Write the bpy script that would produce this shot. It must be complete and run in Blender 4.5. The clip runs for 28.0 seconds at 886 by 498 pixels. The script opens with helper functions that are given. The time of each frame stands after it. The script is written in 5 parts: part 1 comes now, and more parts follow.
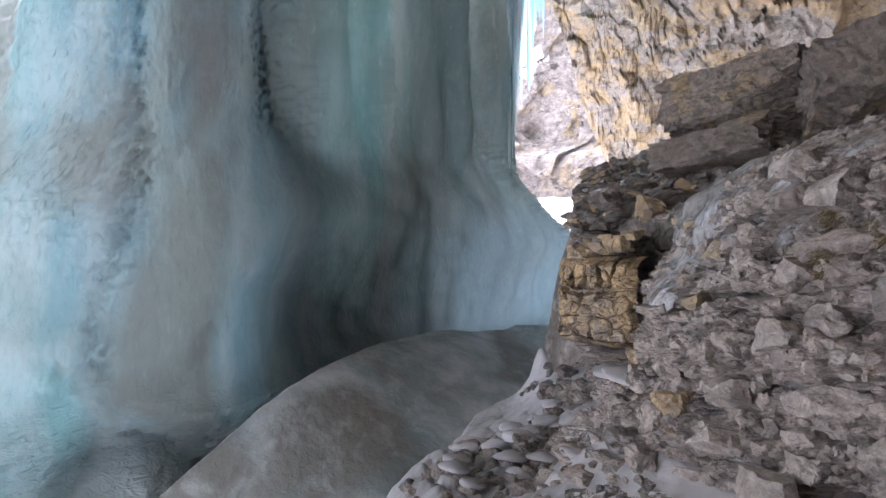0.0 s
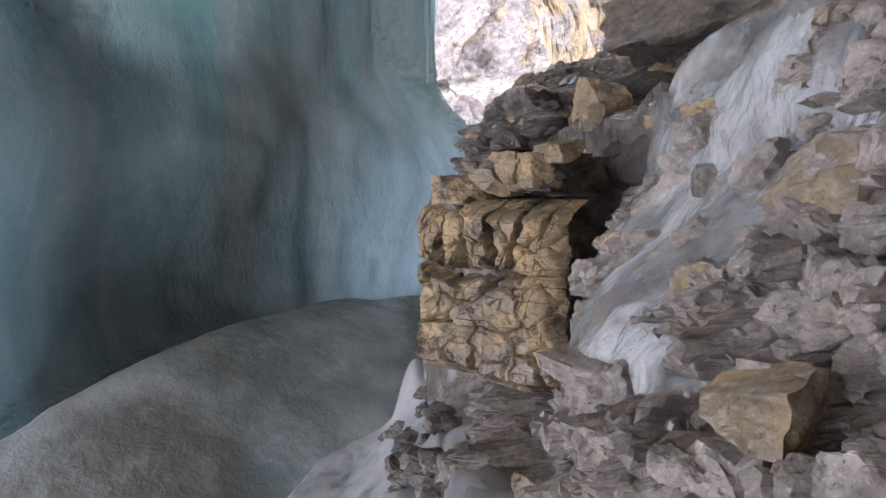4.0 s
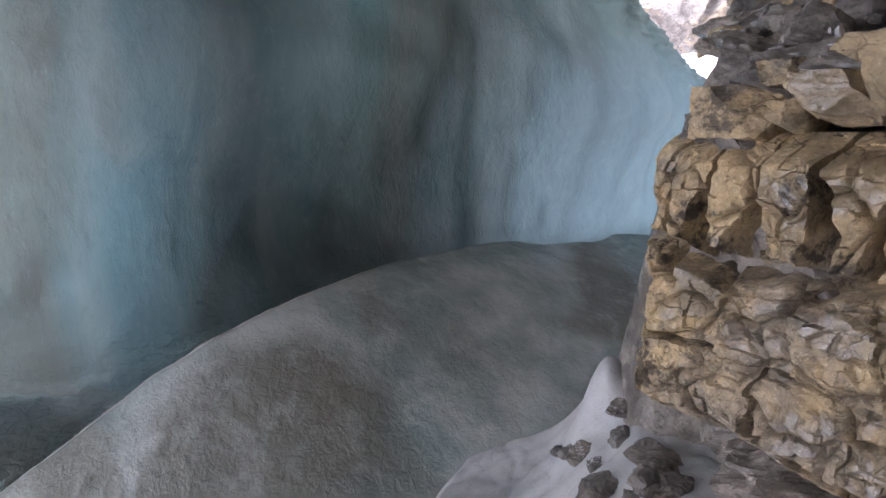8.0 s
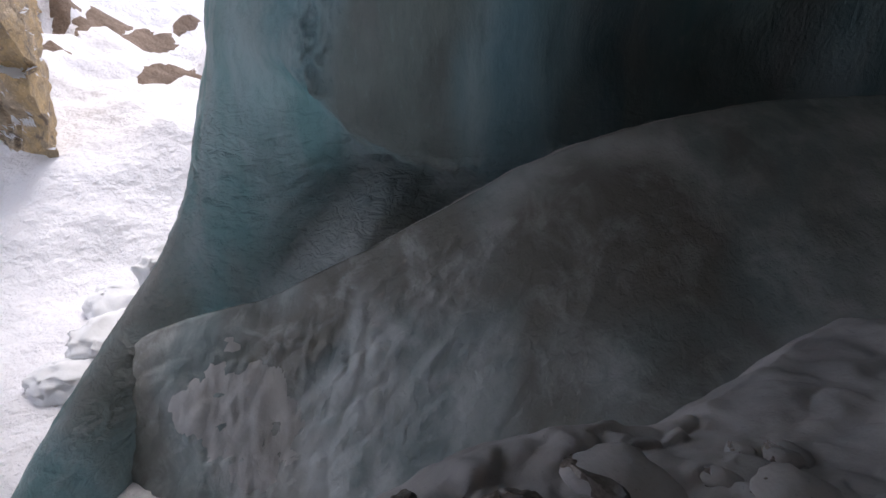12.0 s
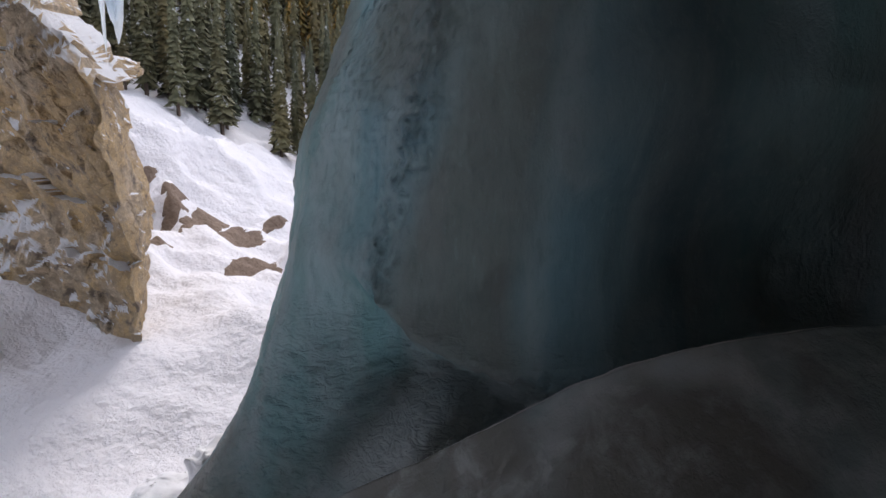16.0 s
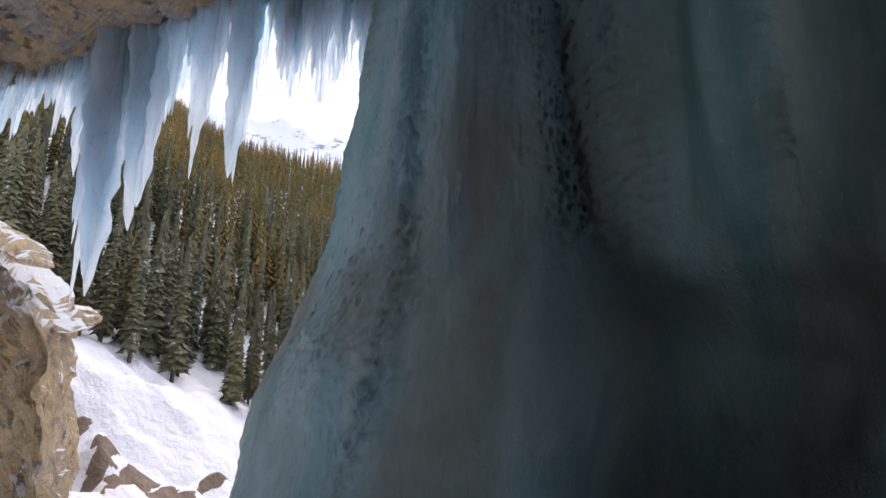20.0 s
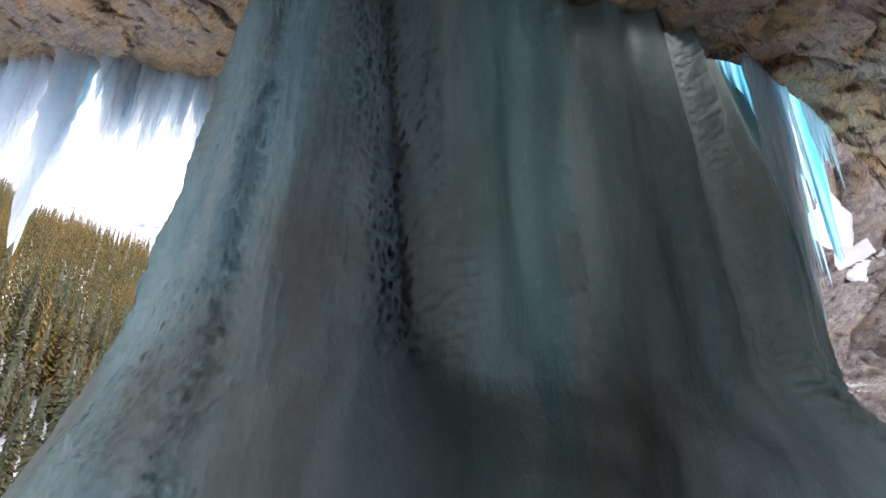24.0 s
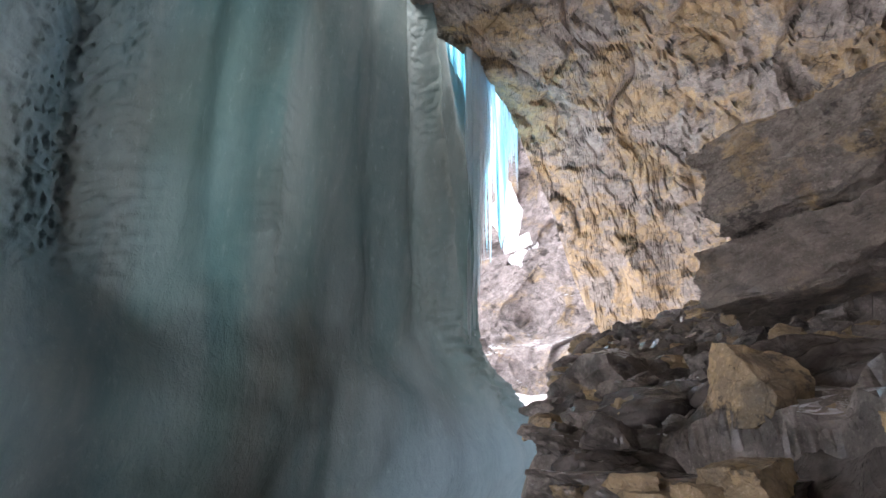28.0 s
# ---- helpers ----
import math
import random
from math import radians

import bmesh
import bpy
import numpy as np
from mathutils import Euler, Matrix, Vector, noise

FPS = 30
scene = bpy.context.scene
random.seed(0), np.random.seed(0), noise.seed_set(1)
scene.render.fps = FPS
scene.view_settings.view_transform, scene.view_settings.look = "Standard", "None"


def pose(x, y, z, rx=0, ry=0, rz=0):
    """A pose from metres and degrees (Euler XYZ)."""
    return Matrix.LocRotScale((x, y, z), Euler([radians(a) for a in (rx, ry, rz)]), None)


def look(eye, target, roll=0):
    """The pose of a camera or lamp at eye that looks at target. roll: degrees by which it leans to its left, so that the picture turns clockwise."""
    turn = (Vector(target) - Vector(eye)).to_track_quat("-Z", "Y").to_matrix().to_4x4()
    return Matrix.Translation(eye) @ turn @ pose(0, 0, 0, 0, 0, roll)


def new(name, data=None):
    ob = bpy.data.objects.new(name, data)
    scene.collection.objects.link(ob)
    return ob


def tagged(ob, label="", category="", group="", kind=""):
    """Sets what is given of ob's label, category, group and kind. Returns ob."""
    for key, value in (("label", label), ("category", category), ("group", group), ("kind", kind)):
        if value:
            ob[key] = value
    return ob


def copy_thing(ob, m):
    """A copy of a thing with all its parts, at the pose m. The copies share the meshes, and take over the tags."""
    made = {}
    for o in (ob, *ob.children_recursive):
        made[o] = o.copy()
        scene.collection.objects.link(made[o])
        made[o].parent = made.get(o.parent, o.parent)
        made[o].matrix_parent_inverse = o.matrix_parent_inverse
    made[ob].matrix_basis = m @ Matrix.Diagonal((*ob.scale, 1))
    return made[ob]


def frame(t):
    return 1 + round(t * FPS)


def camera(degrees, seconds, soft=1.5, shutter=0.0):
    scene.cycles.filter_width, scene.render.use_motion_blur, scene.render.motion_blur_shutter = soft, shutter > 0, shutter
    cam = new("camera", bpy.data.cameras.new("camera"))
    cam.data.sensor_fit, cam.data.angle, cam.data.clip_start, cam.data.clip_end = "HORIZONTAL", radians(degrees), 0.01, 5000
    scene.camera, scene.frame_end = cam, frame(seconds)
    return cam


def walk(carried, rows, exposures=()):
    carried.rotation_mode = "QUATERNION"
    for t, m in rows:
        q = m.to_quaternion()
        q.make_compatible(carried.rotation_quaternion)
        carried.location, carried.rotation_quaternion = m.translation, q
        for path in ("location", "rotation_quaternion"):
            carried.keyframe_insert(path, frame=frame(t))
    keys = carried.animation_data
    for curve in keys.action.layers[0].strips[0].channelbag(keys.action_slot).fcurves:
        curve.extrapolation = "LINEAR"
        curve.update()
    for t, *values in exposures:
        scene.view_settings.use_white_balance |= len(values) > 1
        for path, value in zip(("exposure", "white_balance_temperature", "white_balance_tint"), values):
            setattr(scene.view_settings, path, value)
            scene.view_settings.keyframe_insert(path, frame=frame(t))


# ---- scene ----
cam = camera(75.3, 28.0)
METRES, EYE, TILT, LEAN, TURN = 8.0, 1.5, 0.0, 0.0, 0.0
ROWS = [
    (0.0, 0.0, 0.0, 0.0, 0.0, 0.0, -0.0),
    (0.5, 0.0426, 0.0553, -0.0219, -0.47, -0.75, 0.22),
    (1.0, 0.0635, 0.1149, -0.0342, -0.83, -1.7, 0.39),
    (1.5, 0.1074, 0.1873, -0.0282, -1.24, -2.65, 0.43),
    (2.0, 0.1364, 0.2492, -0.0231, -1.86, -3.31, 0.5),
    (2.5, 0.1569, 0.3171, -0.0132, -2.14, -3.37, 0.42),
    (4.5, 0.1973, 0.5723, -0.0058, -3.77, -6.09, 0.58),
    (5.0, 0.186, 0.635, -0.0059, -1.85, -5.18, 0.33),
    (5.5, 0.1809, 0.6823, 0.0054, 0.15, -4.57, 0.16),
    (6.0, 0.1811, 0.6911, 0.012, 2.23, -4.89, 0.11),
    (6.5, 0.1756, 0.692, 0.0087, 4.36, -5.62, -0.0),
    (7.0, 0.1745, 0.6949, 0.0058, 6.85, -7.25, -0.04),
    (7.5, 0.1688, 0.698, -0.0009, 9.6, -9.7, -0.06),
    (8.0, 0.1618, 0.6979, -0.0083, 12.53, -12.57, -0.06),
    (8.5, 0.157, 0.6964, -0.0164, 15.6, -15.53, -0.12),
    (9.0, 0.1542, 0.6934, -0.0207, 19.11, -18.54, -0.18),
    (9.5, 0.1463, 0.6869, -0.0264, 23.3, -21.45, -0.21),
    (10.0, 0.1398, 0.6793, -0.0309, 28.03, -24.09, -0.33),
    (10.5, 0.1341, 0.6716, -0.0355, 33.33, -26.35, -0.41),
    (11.0, 0.1273, 0.6616, -0.0383, 38.28, -28.18, -0.5),
    (11.5, 0.1213, 0.653, -0.0402, 42.09, -29.1, -0.46),
    (12.0, 0.1192, 0.6535, -0.0373, 44.99, -28.79, -0.49),
    (12.5, 0.1179, 0.6568, -0.0299, 47.65, -27.77, -0.53),
    (14.5, 0.1167, 0.6578, -0.0096, 51.57, -18.98, -0.62),
    (15.0, 0.1173, 0.6586, -0.0054, 51.58, -16.17, -0.64),
    (15.5, 0.1203, 0.6575, -0.0004, 51.51, -13.27, -0.72),
    (16.0, 0.1224, 0.6571, 0.0028, 51.44, -10.21, -0.74),
    (16.5, 0.1259, 0.6542, 0.0079, 51.23, -7.14, -0.82),
    (17.0, 0.1265, 0.6539, 0.0109, 50.83, -4.01, -0.84),
    (17.5, 0.1276, 0.6542, 0.0149, 50.49, -0.76, -0.89),
    (18.0, 0.128, 0.6524, 0.0181, 50.27, 2.45, -0.98),
    (18.5, 0.1296, 0.6501, 0.0215, 49.93, 5.46, -1.01),
    (19.0, 0.1309, 0.6473, 0.024, 49.25, 8.4, -1.06),
    (19.5, 0.1331, 0.6477, 0.0265, 48.36, 11.38, -1.09),
    (20.0, 0.1364, 0.6465, 0.0297, 47.27, 14.07, -1.09),
    (20.5, 0.1378, 0.6467, 0.0325, 46.0, 16.45, -1.07),
    (21.0, 0.1381, 0.6478, 0.0344, 44.37, 18.55, -1.06),
    (21.5, 0.1388, 0.6493, 0.0353, 42.51, 20.24, -1.01),
    (23.5, 0.1519, 0.6598, 0.0374, 32.59, 24.29, -0.76),
    (24.0, 0.1522, 0.6604, 0.0376, 29.85, 24.71, -0.78),
    (24.5, 0.1562, 0.6626, 0.0378, 26.52, 24.84, -0.73),
    (25.0, 0.1615, 0.668, 0.0373, 22.48, 24.7, -0.64),
    (25.5, 0.1679, 0.6734, 0.0374, 17.79, 24.14, -0.56),
    (26.0, 0.1743, 0.6791, 0.0366, 13.07, 23.42, -0.5),
    (26.5, 0.1799, 0.6821, 0.0348, 8.87, 22.35, -0.47),
    (27.0, 0.1847, 0.6853, 0.0337, 5.26, 21.24, -0.52),
    (27.5, 0.187, 0.6886, 0.0318, 2.31, 20.37, -0.52),
    (28.0, 0.1876, 0.6881, 0.0317, -0.05, 19.62, -0.49),
]
walk_rows = [(t, pose(0, 0, EYE, TILT, LEAN, TURN) @ pose(METRES * x, METRES * y, METRES * z, 90 + pitch, roll, yaw)) for t, x, y, z, yaw, pitch, roll in ROWS]
EXPOSURES = [(0.0, 2.95), (5.0, 3.2), (9.0, 3.15), (9.6, 2.8), (10.0, 2.5), (10.5, 2.2), (11.0, 1.75), (12.0, 1.05), (14.5, 0.6), (18.0, 0.68), (20.5, 0.9), (23.5, 1.62), (25.0, 2.0), (28.0, 2.65)]
walk(cam, walk_rows, [(t, stops, 6250 if t < 21 else 6600, 16) for t, stops in EXPOSURES])

# ---- sky and light: an overcast winter day ----
world = bpy.data.worlds.new("overcast_sky")
scene.world = world
world.use_nodes = True
wn = world.node_tree
sky = wn.nodes.new("ShaderNodeTexSky")
sky.sky_type, sky.sun_disc = "NISHITA", False
sky.sun_elevation, sky.sun_rotation = radians(56), radians(-53)
sky.dust_density, sky.air_density = 5.0, 1.0
pale = wn.nodes.new("ShaderNodeMix")
pale.data_type = "RGBA"
pale.inputs[0].default_value = 0.7
pale.inputs[7].default_value = (7.2, 7.5, 8.0, 1)
wn.links.new(sky.outputs[0], pale.inputs[6])
wn.links.new(pale.outputs[2], wn.nodes["Background"].inputs[0])
wn.nodes["Background"].inputs[1].default_value = 0.10
sun = new("sun", bpy.data.lights.new("sun", "SUN"))
sun.data.energy, sun.data.angle, sun.data.color = 1.0, radians(25), (1.0, 0.95, 0.88)
sun.matrix_world = look((-16, 20, 30), (0, 8, 0))

# ---- small mathematics of rough surfaces ----
Q = math.sqrt(2)


def hashed(i, j, k, seed):
    """Four random numbers from 0 to 1 for each whole-numbered place."""
    h = (i.astype(np.int64) * 374761393 + j.astype(np.int64) * 668265263 + k.astype(np.int64) * 2147483647 + seed * 1274126177) & 0xFFFFFFFF
    out = []
    for m in (2246822519, 3266489917, 668265263, 374761393):
        h = ((h ^ (h >> 15)) * m) & 0xFFFFFFFF
        h = h ^ (h >> 13)
        out.append((h & 0xFFFFFF) / float(0xFFFFFF))
    return out


def smooth_noise(p, seed=0):
    """Value noise from -1 to 1 at points p (n, 3)."""
    f = np.floor(p)
    d = p - f
    d = d * d * d * (d * (d * 6 - 15) + 10)
    f = f.astype(np.int64)
    total = 0
    for a in (0, 1):
        for b in (0, 1):
            for c in (0, 1):
                wgt = (d[:, 0] if a else 1 - d[:, 0]) * (d[:, 1] if b else 1 - d[:, 1]) * (d[:, 2] if c else 1 - d[:, 2])
                total = total + wgt * hashed(f[:, 0] + a, f[:, 1] + b, f[:, 2] + c, seed)[0]
    return total * 2 - 1


def fractal(p, octaves=4, seed=0, gain=0.5):
    total, amp = 0, 1.0
    for o in range(octaves):
        total = total + amp * smooth_noise(p * 2.03 ** o + 17.3 * o, seed + o)
        amp *= gain
    return total


def facets(p, seed=0, tilt=0.6, flat=None):
    """Broken rock: each random cell has its own height and slope. Returns the height and the nearness to a crack (0 at a crack).
    flat: the axis that does not vary, for surfaces over a plane."""
    reach = [(0,) if flat == i else (-1, 0, 1) for i in range(3)]
    f = np.floor(p).astype(np.int64)
    best = np.full(len(p), 9e9)
    second = np.full(len(p), 9e9)
    val = np.zeros(len(p))
    for a in reach[0]:
        for b in reach[1]:
            for c in reach[2]:
                i, j, k = f[:, 0] + a, f[:, 1] + b, f[:, 2] + c
                r1, r2, r3, r4 = hashed(i, j, k, seed)
                q = np.stack((i + r1, j + r2, k + r3), 1)
                d = p - q
                dist = (d * d).sum(1)
                h = r4 * 2 - 1 + tilt * ((r1 - .5) * d[:, 1] + (r2 - .5) * d[:, 2] + (r3 - .5) * d[:, 0]) * 4
                near = dist < best
                second = np.where(near, best, np.minimum(second, dist))
                val = np.where(near, h, val)
                best = np.where(near, dist, best)
    return val, np.clip((np.sqrt(second) - np.sqrt(best)) * 3, 0, 1)


def step(a, b, x):
    u = np.clip((x - a) / (b - a), 0, 1)
    return u * u * (3 - 2 * u)


def bell(x, c, b):
    return np.exp(-((x - c) / b) ** 2)


# ---- building ----
def mesh_of(name, verts, faces, material=None, smooth=True):
    me = bpy.data.meshes.new(name)
    verts = np.asarray(verts, dtype=np.float32).reshape(-1, 3)
    if isinstance(faces, np.ndarray):
        n, k = faces.shape
        me.vertices.add(len(verts))
        me.vertices.foreach_set("co", verts.ravel())
        me.loops.add(n * k)
        me.loops.foreach_set("vertex_index", faces.astype(np.int32).ravel())
        me.polygons.add(n)
        me.polygons.foreach_set("loop_start", np.arange(0, n * k, k, dtype=np.int32))
        me.update(calc_edges=True)
    else:
        me.from_pydata(verts.tolist(), [], faces)
        me.update()
    me.polygons.foreach_set("use_smooth", np.full(len(me.polygons), smooth))
    if material:
        me.materials.append(material)
    return me


def grid_faces(nu, nv, ring=False, flip=False):
    i, j = np.meshgrid(np.arange(nu if ring else nu - 1), np.arange(nv - 1), indexing="ij")
    i, j = i.ravel(), j.ravel()
    k = (i + 1) % nu
    f = np.stack((i * nv + j, k * nv + j, k * nv + j + 1, i * nv + j + 1), 1)
    return f[:, ::-1] if flip else f


def sheet(name, pts, material, ring=False, flip=False, smooth=True):
    """A surface from an array of points (nu, nv, 3)."""
    nu, nv, _ = pts.shape
    return mesh_of(name, pts.reshape(-1, 3), grid_faces(nu, nv, ring, flip), material, smooth)


def part(name, me, parent, label=""):
    ob = new(name, me)
    ob.parent = parent
    return tagged(ob, label)


def thing(name, label, category, group="", kind="", at=(0, 0, 0)):
    ob = new(name)
    ob.location = at
    ob.empty_display_size = 0.2
    return tagged(ob, label, category, group, kind)


def chunk(seed, n=7, cuts=9, rough=0.05):
    """The points and faces of an angular broken stone that fits a cube of side 2."""
    rng = np.random.RandomState(seed)
    g = np.linspace(-1, 1, n)
    verts, faces, at = [], [], {}
    for ax in range(3):
        for sg in (-1, 1):
            ids = np.zeros((n, n), int)
            for a in range(n):
                for b in range(n):
                    p = [0, 0, 0]
                    p[ax], p[(ax + 1) % 3], p[(ax + 2) % 3] = sg, g[a], g[b]
                    key = tuple(round(v, 4) for v in p)
                    if key not in at:
                        at[key] = len(verts)
                        verts.append(p)
                    ids[a, b] = at[key]
            for a in range(n - 1):
                for b in range(n - 1):
                    f = (ids[a, b], ids[a + 1, b], ids[a + 1, b + 1], ids[a, b + 1])
                    faces.append(f if sg > 0 else f[::-1])
    v = np.array(verts, float)
    for _ in range(cuts):
        d = rng.normal(size=3)
        d /= np.linalg.norm(d)
        lim = rng.uniform(0.62, 1.0)
        over = v @ d - lim
        v -= np.outer(np.clip(over, 0, None), d)
    v += rough * np.stack([fractal(v * 2.2 + 7 * c + seed, 3, seed + c) for c in range(3)], 1)
    return v, np.array(faces)


# ---- materials ----
def material(name):
    m = bpy.data.materials.new(name)
    m.use_nodes = True
    nt = m.node_tree
    return m, nt, nt.nodes["Principled BSDF"]


def place(nt, scale=(1, 1, 1), turn=(0, 0, 0)):
    geo = nt.nodes.new("ShaderNodeNewGeometry")
    mp = nt.nodes.new("ShaderNodeMapping")
    mp.inputs["Scale"].default_value = scale
    mp.inputs["Rotation"].default_value = turn
    nt.links.new(geo.outputs["Position"], mp.inputs["Vector"])
    return mp.outputs[0]


def tex(nt, vec, scale, detail=5.0, rough=0.55, distortion=0.0):
    n = nt.nodes.new("ShaderNodeTexNoise")
    n.inputs["Scale"].default_value, n.inputs["Detail"].default_value = scale, detail
    n.inputs["Roughness"].default_value, n.inputs["Distortion"].default_value = rough, distortion
    nt.links.new(vec, n.inputs["Vector"])
    return n.outputs[0]


def cells(nt, vec, scale, feature="F1"):
    n = nt.nodes.new("ShaderNodeTexVoronoi")
    n.feature = feature
    n.inputs["Scale"].default_value = scale
    nt.links.new(vec, n.inputs["Vector"])
    return n.outputs["Distance"]


def span(nt, value, a, b, lo=0.0, hi=1.0):
    n = nt.nodes.new("ShaderNodeMapRange")
    n.interpolation_type = "SMOOTHSTEP"
    for i, v in enumerate((a, b, lo, hi)):
        n.inputs[i + 1].default_value = v
    nt.links.new(value, n.inputs[0])
    return n.outputs[0]


def blend(nt, fac, a, b):
    n = nt.nodes.new("ShaderNodeMix")
    n.data_type = "RGBA"
    for sock, v in ((n.inputs[0], fac), (n.inputs[6], a), (n.inputs[7], b)):
        if hasattr(v, "links"):
            nt.links.new(v, sock)
        else:
            sock.default_value = v if isinstance(v, float) else (*v, 1)
    return n.outputs[2]


def sums(nt, op, a, b):
    n = nt.nodes.new("ShaderNodeMath")
    n.operation = op
    for sock, v in ((n.inputs[0], a), (n.inputs[1], b)):
        if hasattr(v, "links"):
            nt.links.new(v, sock)
        else:
            sock.default_value = v
    return n.outputs[0]


def relief(nt, bsdf, height, strength, distance):
    n = nt.nodes.new("ShaderNodeBump")
    n.inputs["Strength"].default_value, n.inputs["Distance"].default_value = strength, distance
    nt.links.new(height, n.inputs["Height"])
    nt.links.new(n.outputs[0], bsdf.inputs["Normal"])
    return n


def lucky(nt):
    return nt.nodes.new("ShaderNodeObjectInfo").outputs["Random"]


def rock_material(name, grey, warm, warm_from, dark, size=1.0, glaze=0.0, strata=(1, 1, 1.7), turn=(0, 0, 0), relief_by=0.09, snow=0.0, joints=0.65):
    m, nt, b = material(name)
    v = place(nt, strata, turn)
    flat = place(nt)
    wobble = nt.nodes.new("ShaderNodeTexNoise")
    wobble.inputs["Scale"].default_value, wobble.inputs["Detail"].default_value = 1.6 / size, 4.0
    nt.links.new(v, wobble.inputs["Vector"])
    warp = nt.nodes.new("ShaderNodeVectorMath")
    warp.operation = "MULTIPLY_ADD"
    warp.inputs[1].default_value = (0.55 * size, 0.55 * size, 0.55 * size)
    nt.links.new(wobble.outputs["Color"], warp.inputs[0])
    nt.links.new(v, warp.inputs[2])
    vw = warp.outputs[0]
    big = tex(nt, v, 0.55 / size, 6, 0.6, 0.6)
    mid = tex(nt, v, 3.2 / size, 9, 0.72, 0.3)
    fine = tex(nt, flat, 24 / size, 8, 0.75)
    chip = nt.nodes.new("ShaderNodeTexVoronoi")
    chip.inputs["Scale"].default_value = 5.5 / size
    nt.links.new(vw, chip.inputs["Vector"])
    sep = nt.nodes.new("ShaderNodeSeparateColor")
    nt.links.new(chip.outputs["Color"], sep.inputs[0])
    chips = sep.outputs[0]
    joint = cells(nt, vw, 1.6 / size, "DISTANCE_TO_EDGE")
    small_joint = cells(nt, vw, 5.5 / size, "DISTANCE_TO_EDGE")
    tone = blend(nt, span(nt, mid, 0.37, 0.63), tuple(c * 0.6 for c in grey), tuple(min(1, c * 1.25) for c in grey))
    tone = blend(nt, span(nt, sums(nt, "ADD", big, sums(nt, "MULTIPLY", mid, 0.4)), warm_from, warm_from + 0.14), tone, blend(nt, mid, tuple(c * 0.6 for c in warm), tuple(c * 1.3 for c in warm)))
    tone = blend(nt, span(nt, chips, 0.0, 1.0, 0.0, 0.5), tone, tuple(c * 0.5 for c in grey))
    tone = blend(nt, span(nt, fine, 0.52, 0.68, 0, 0.7), tone, tuple(min(1, c * 1.7) for c in grey))
    tone = blend(nt, span(nt, fine, 0.43, 0.33, 0, 0.85), tone, dark)
    tone = blend(nt, span(nt, tex(nt, v, 1.4 / size, 8, 0.72), 0.565, 0.63, 0, 0.85), tone, dark)
    broken = span(nt, tex(nt, flat, 1.7 / size, 5, 0.6), 0.46, 0.6)
    split = sums(nt, "MAXIMUM", span(nt, joint, 0.0, 0.03, joints, 0.0), span(nt, small_joint, 0.0, 0.04, joints * 0.6, 0.0))
    split = sums(nt, "MULTIPLY", split, broken)
    tone = blend(nt, split, tone, tuple(c * 0.5 for c in dark))
    tone = blend(nt, span(nt, lucky(nt), 0, 1, 0.0, 0.4), tone, tuple(c * 0.6 for c in grey))
    b.inputs["Roughness"].default_value = 0.85
    if glaze:
        wet = span(nt, tex(nt, flat, 1.3 / size, 4, 0.5), 0.62 - glaze * 0.3, 0.72 - glaze * 0.3)
        tone = blend(nt, sums(nt, "MULTIPLY", wet, 0.45), tone, tuple(c * 0.6 for c in dark))
        nt.links.new(wet, b.inputs["Coat Weight"])
        b.inputs["Coat Roughness"].default_value = 0.12
    if snow:
        geo = nt.nodes.new("ShaderNodeNewGeometry")
        up = nt.nodes.new("ShaderNodeSeparateXYZ")
        nt.links.new(geo.outputs["Normal"], up.inputs[0])
        lie = sums(nt, "ADD", up.outputs[2], sums(nt, "MULTIPLY", sums(nt, "SUBTRACT", tex(nt, flat, 0.45 / size, 6, 0.6), 0.5), 1.6))
        tone = blend(nt, span(nt, lie, snow, snow + 0.12), tone, (0.86, 0.87, 0.9))
    nt.links.new(tone, b.inputs["Base Color"])
    h = sums(nt, "ADD", mid, sums(nt, "MULTIPLY", fine, 0.25))
    h = sums(nt, "ADD", h, sums(nt, "MULTIPLY", chips, 0.2))
    h = sums(nt, "SUBTRACT", h, sums(nt, "MULTIPLY", split, 0.6))
    relief(nt, b, h, 1.0, relief_by * size)
    return m


ROCK = rock_material("grey_limestone", (0.44, 0.395, 0.36), (0.50, 0.37, 0.20), 0.82, (0.055, 0.05, 0.048), 0.5, 0.2, (1, 1, 1.1), relief_by=0.045, joints=0.15)
OCHRE = rock_material("ochre_limestone", (0.50, 0.41, 0.30), (0.60, 0.45, 0.25), 0.56, (0.05, 0.045, 0.042), 0.4, 0.4, (1, 1, 1.1), joints=0.35)
BROWN_ROCK = rock_material("brown_limestone", (0.29, 0.255, 0.22), (0.46, 0.34, 0.18), 0.72, (0.05, 0.045, 0.04), 0.5, 0.1, (1, 1, 1.3), relief_by=0.07, joints=0.3)
LEDGE = rock_material("icy_dark_limestone", (0.35, 0.315, 0.285), (0.50, 0.36, 0.18), 0.78, (0.05, 0.045, 0.042), 0.5, 0.6, (1, 1, 1.1), snow=0.98, joints=0.3)
ROOF = rock_material("roof_limestone", (0.46, 0.41, 0.37), (0.60, 0.42, 0.20), 0.63, (0.06, 0.055, 0.05), 1.0, 0, (1, 1, 2.0), (0.5, 0.35, 0), 0.10)
FAR_ROCK = rock_material("far_limestone", (0.50, 0.44, 0.42), (0.56, 0.42, 0.25), 0.74, (0.09, 0.075, 0.07), 2.4, 0, (1, 1, 1.6), (0.3, 0.3, 0), 0.2, 0.86)
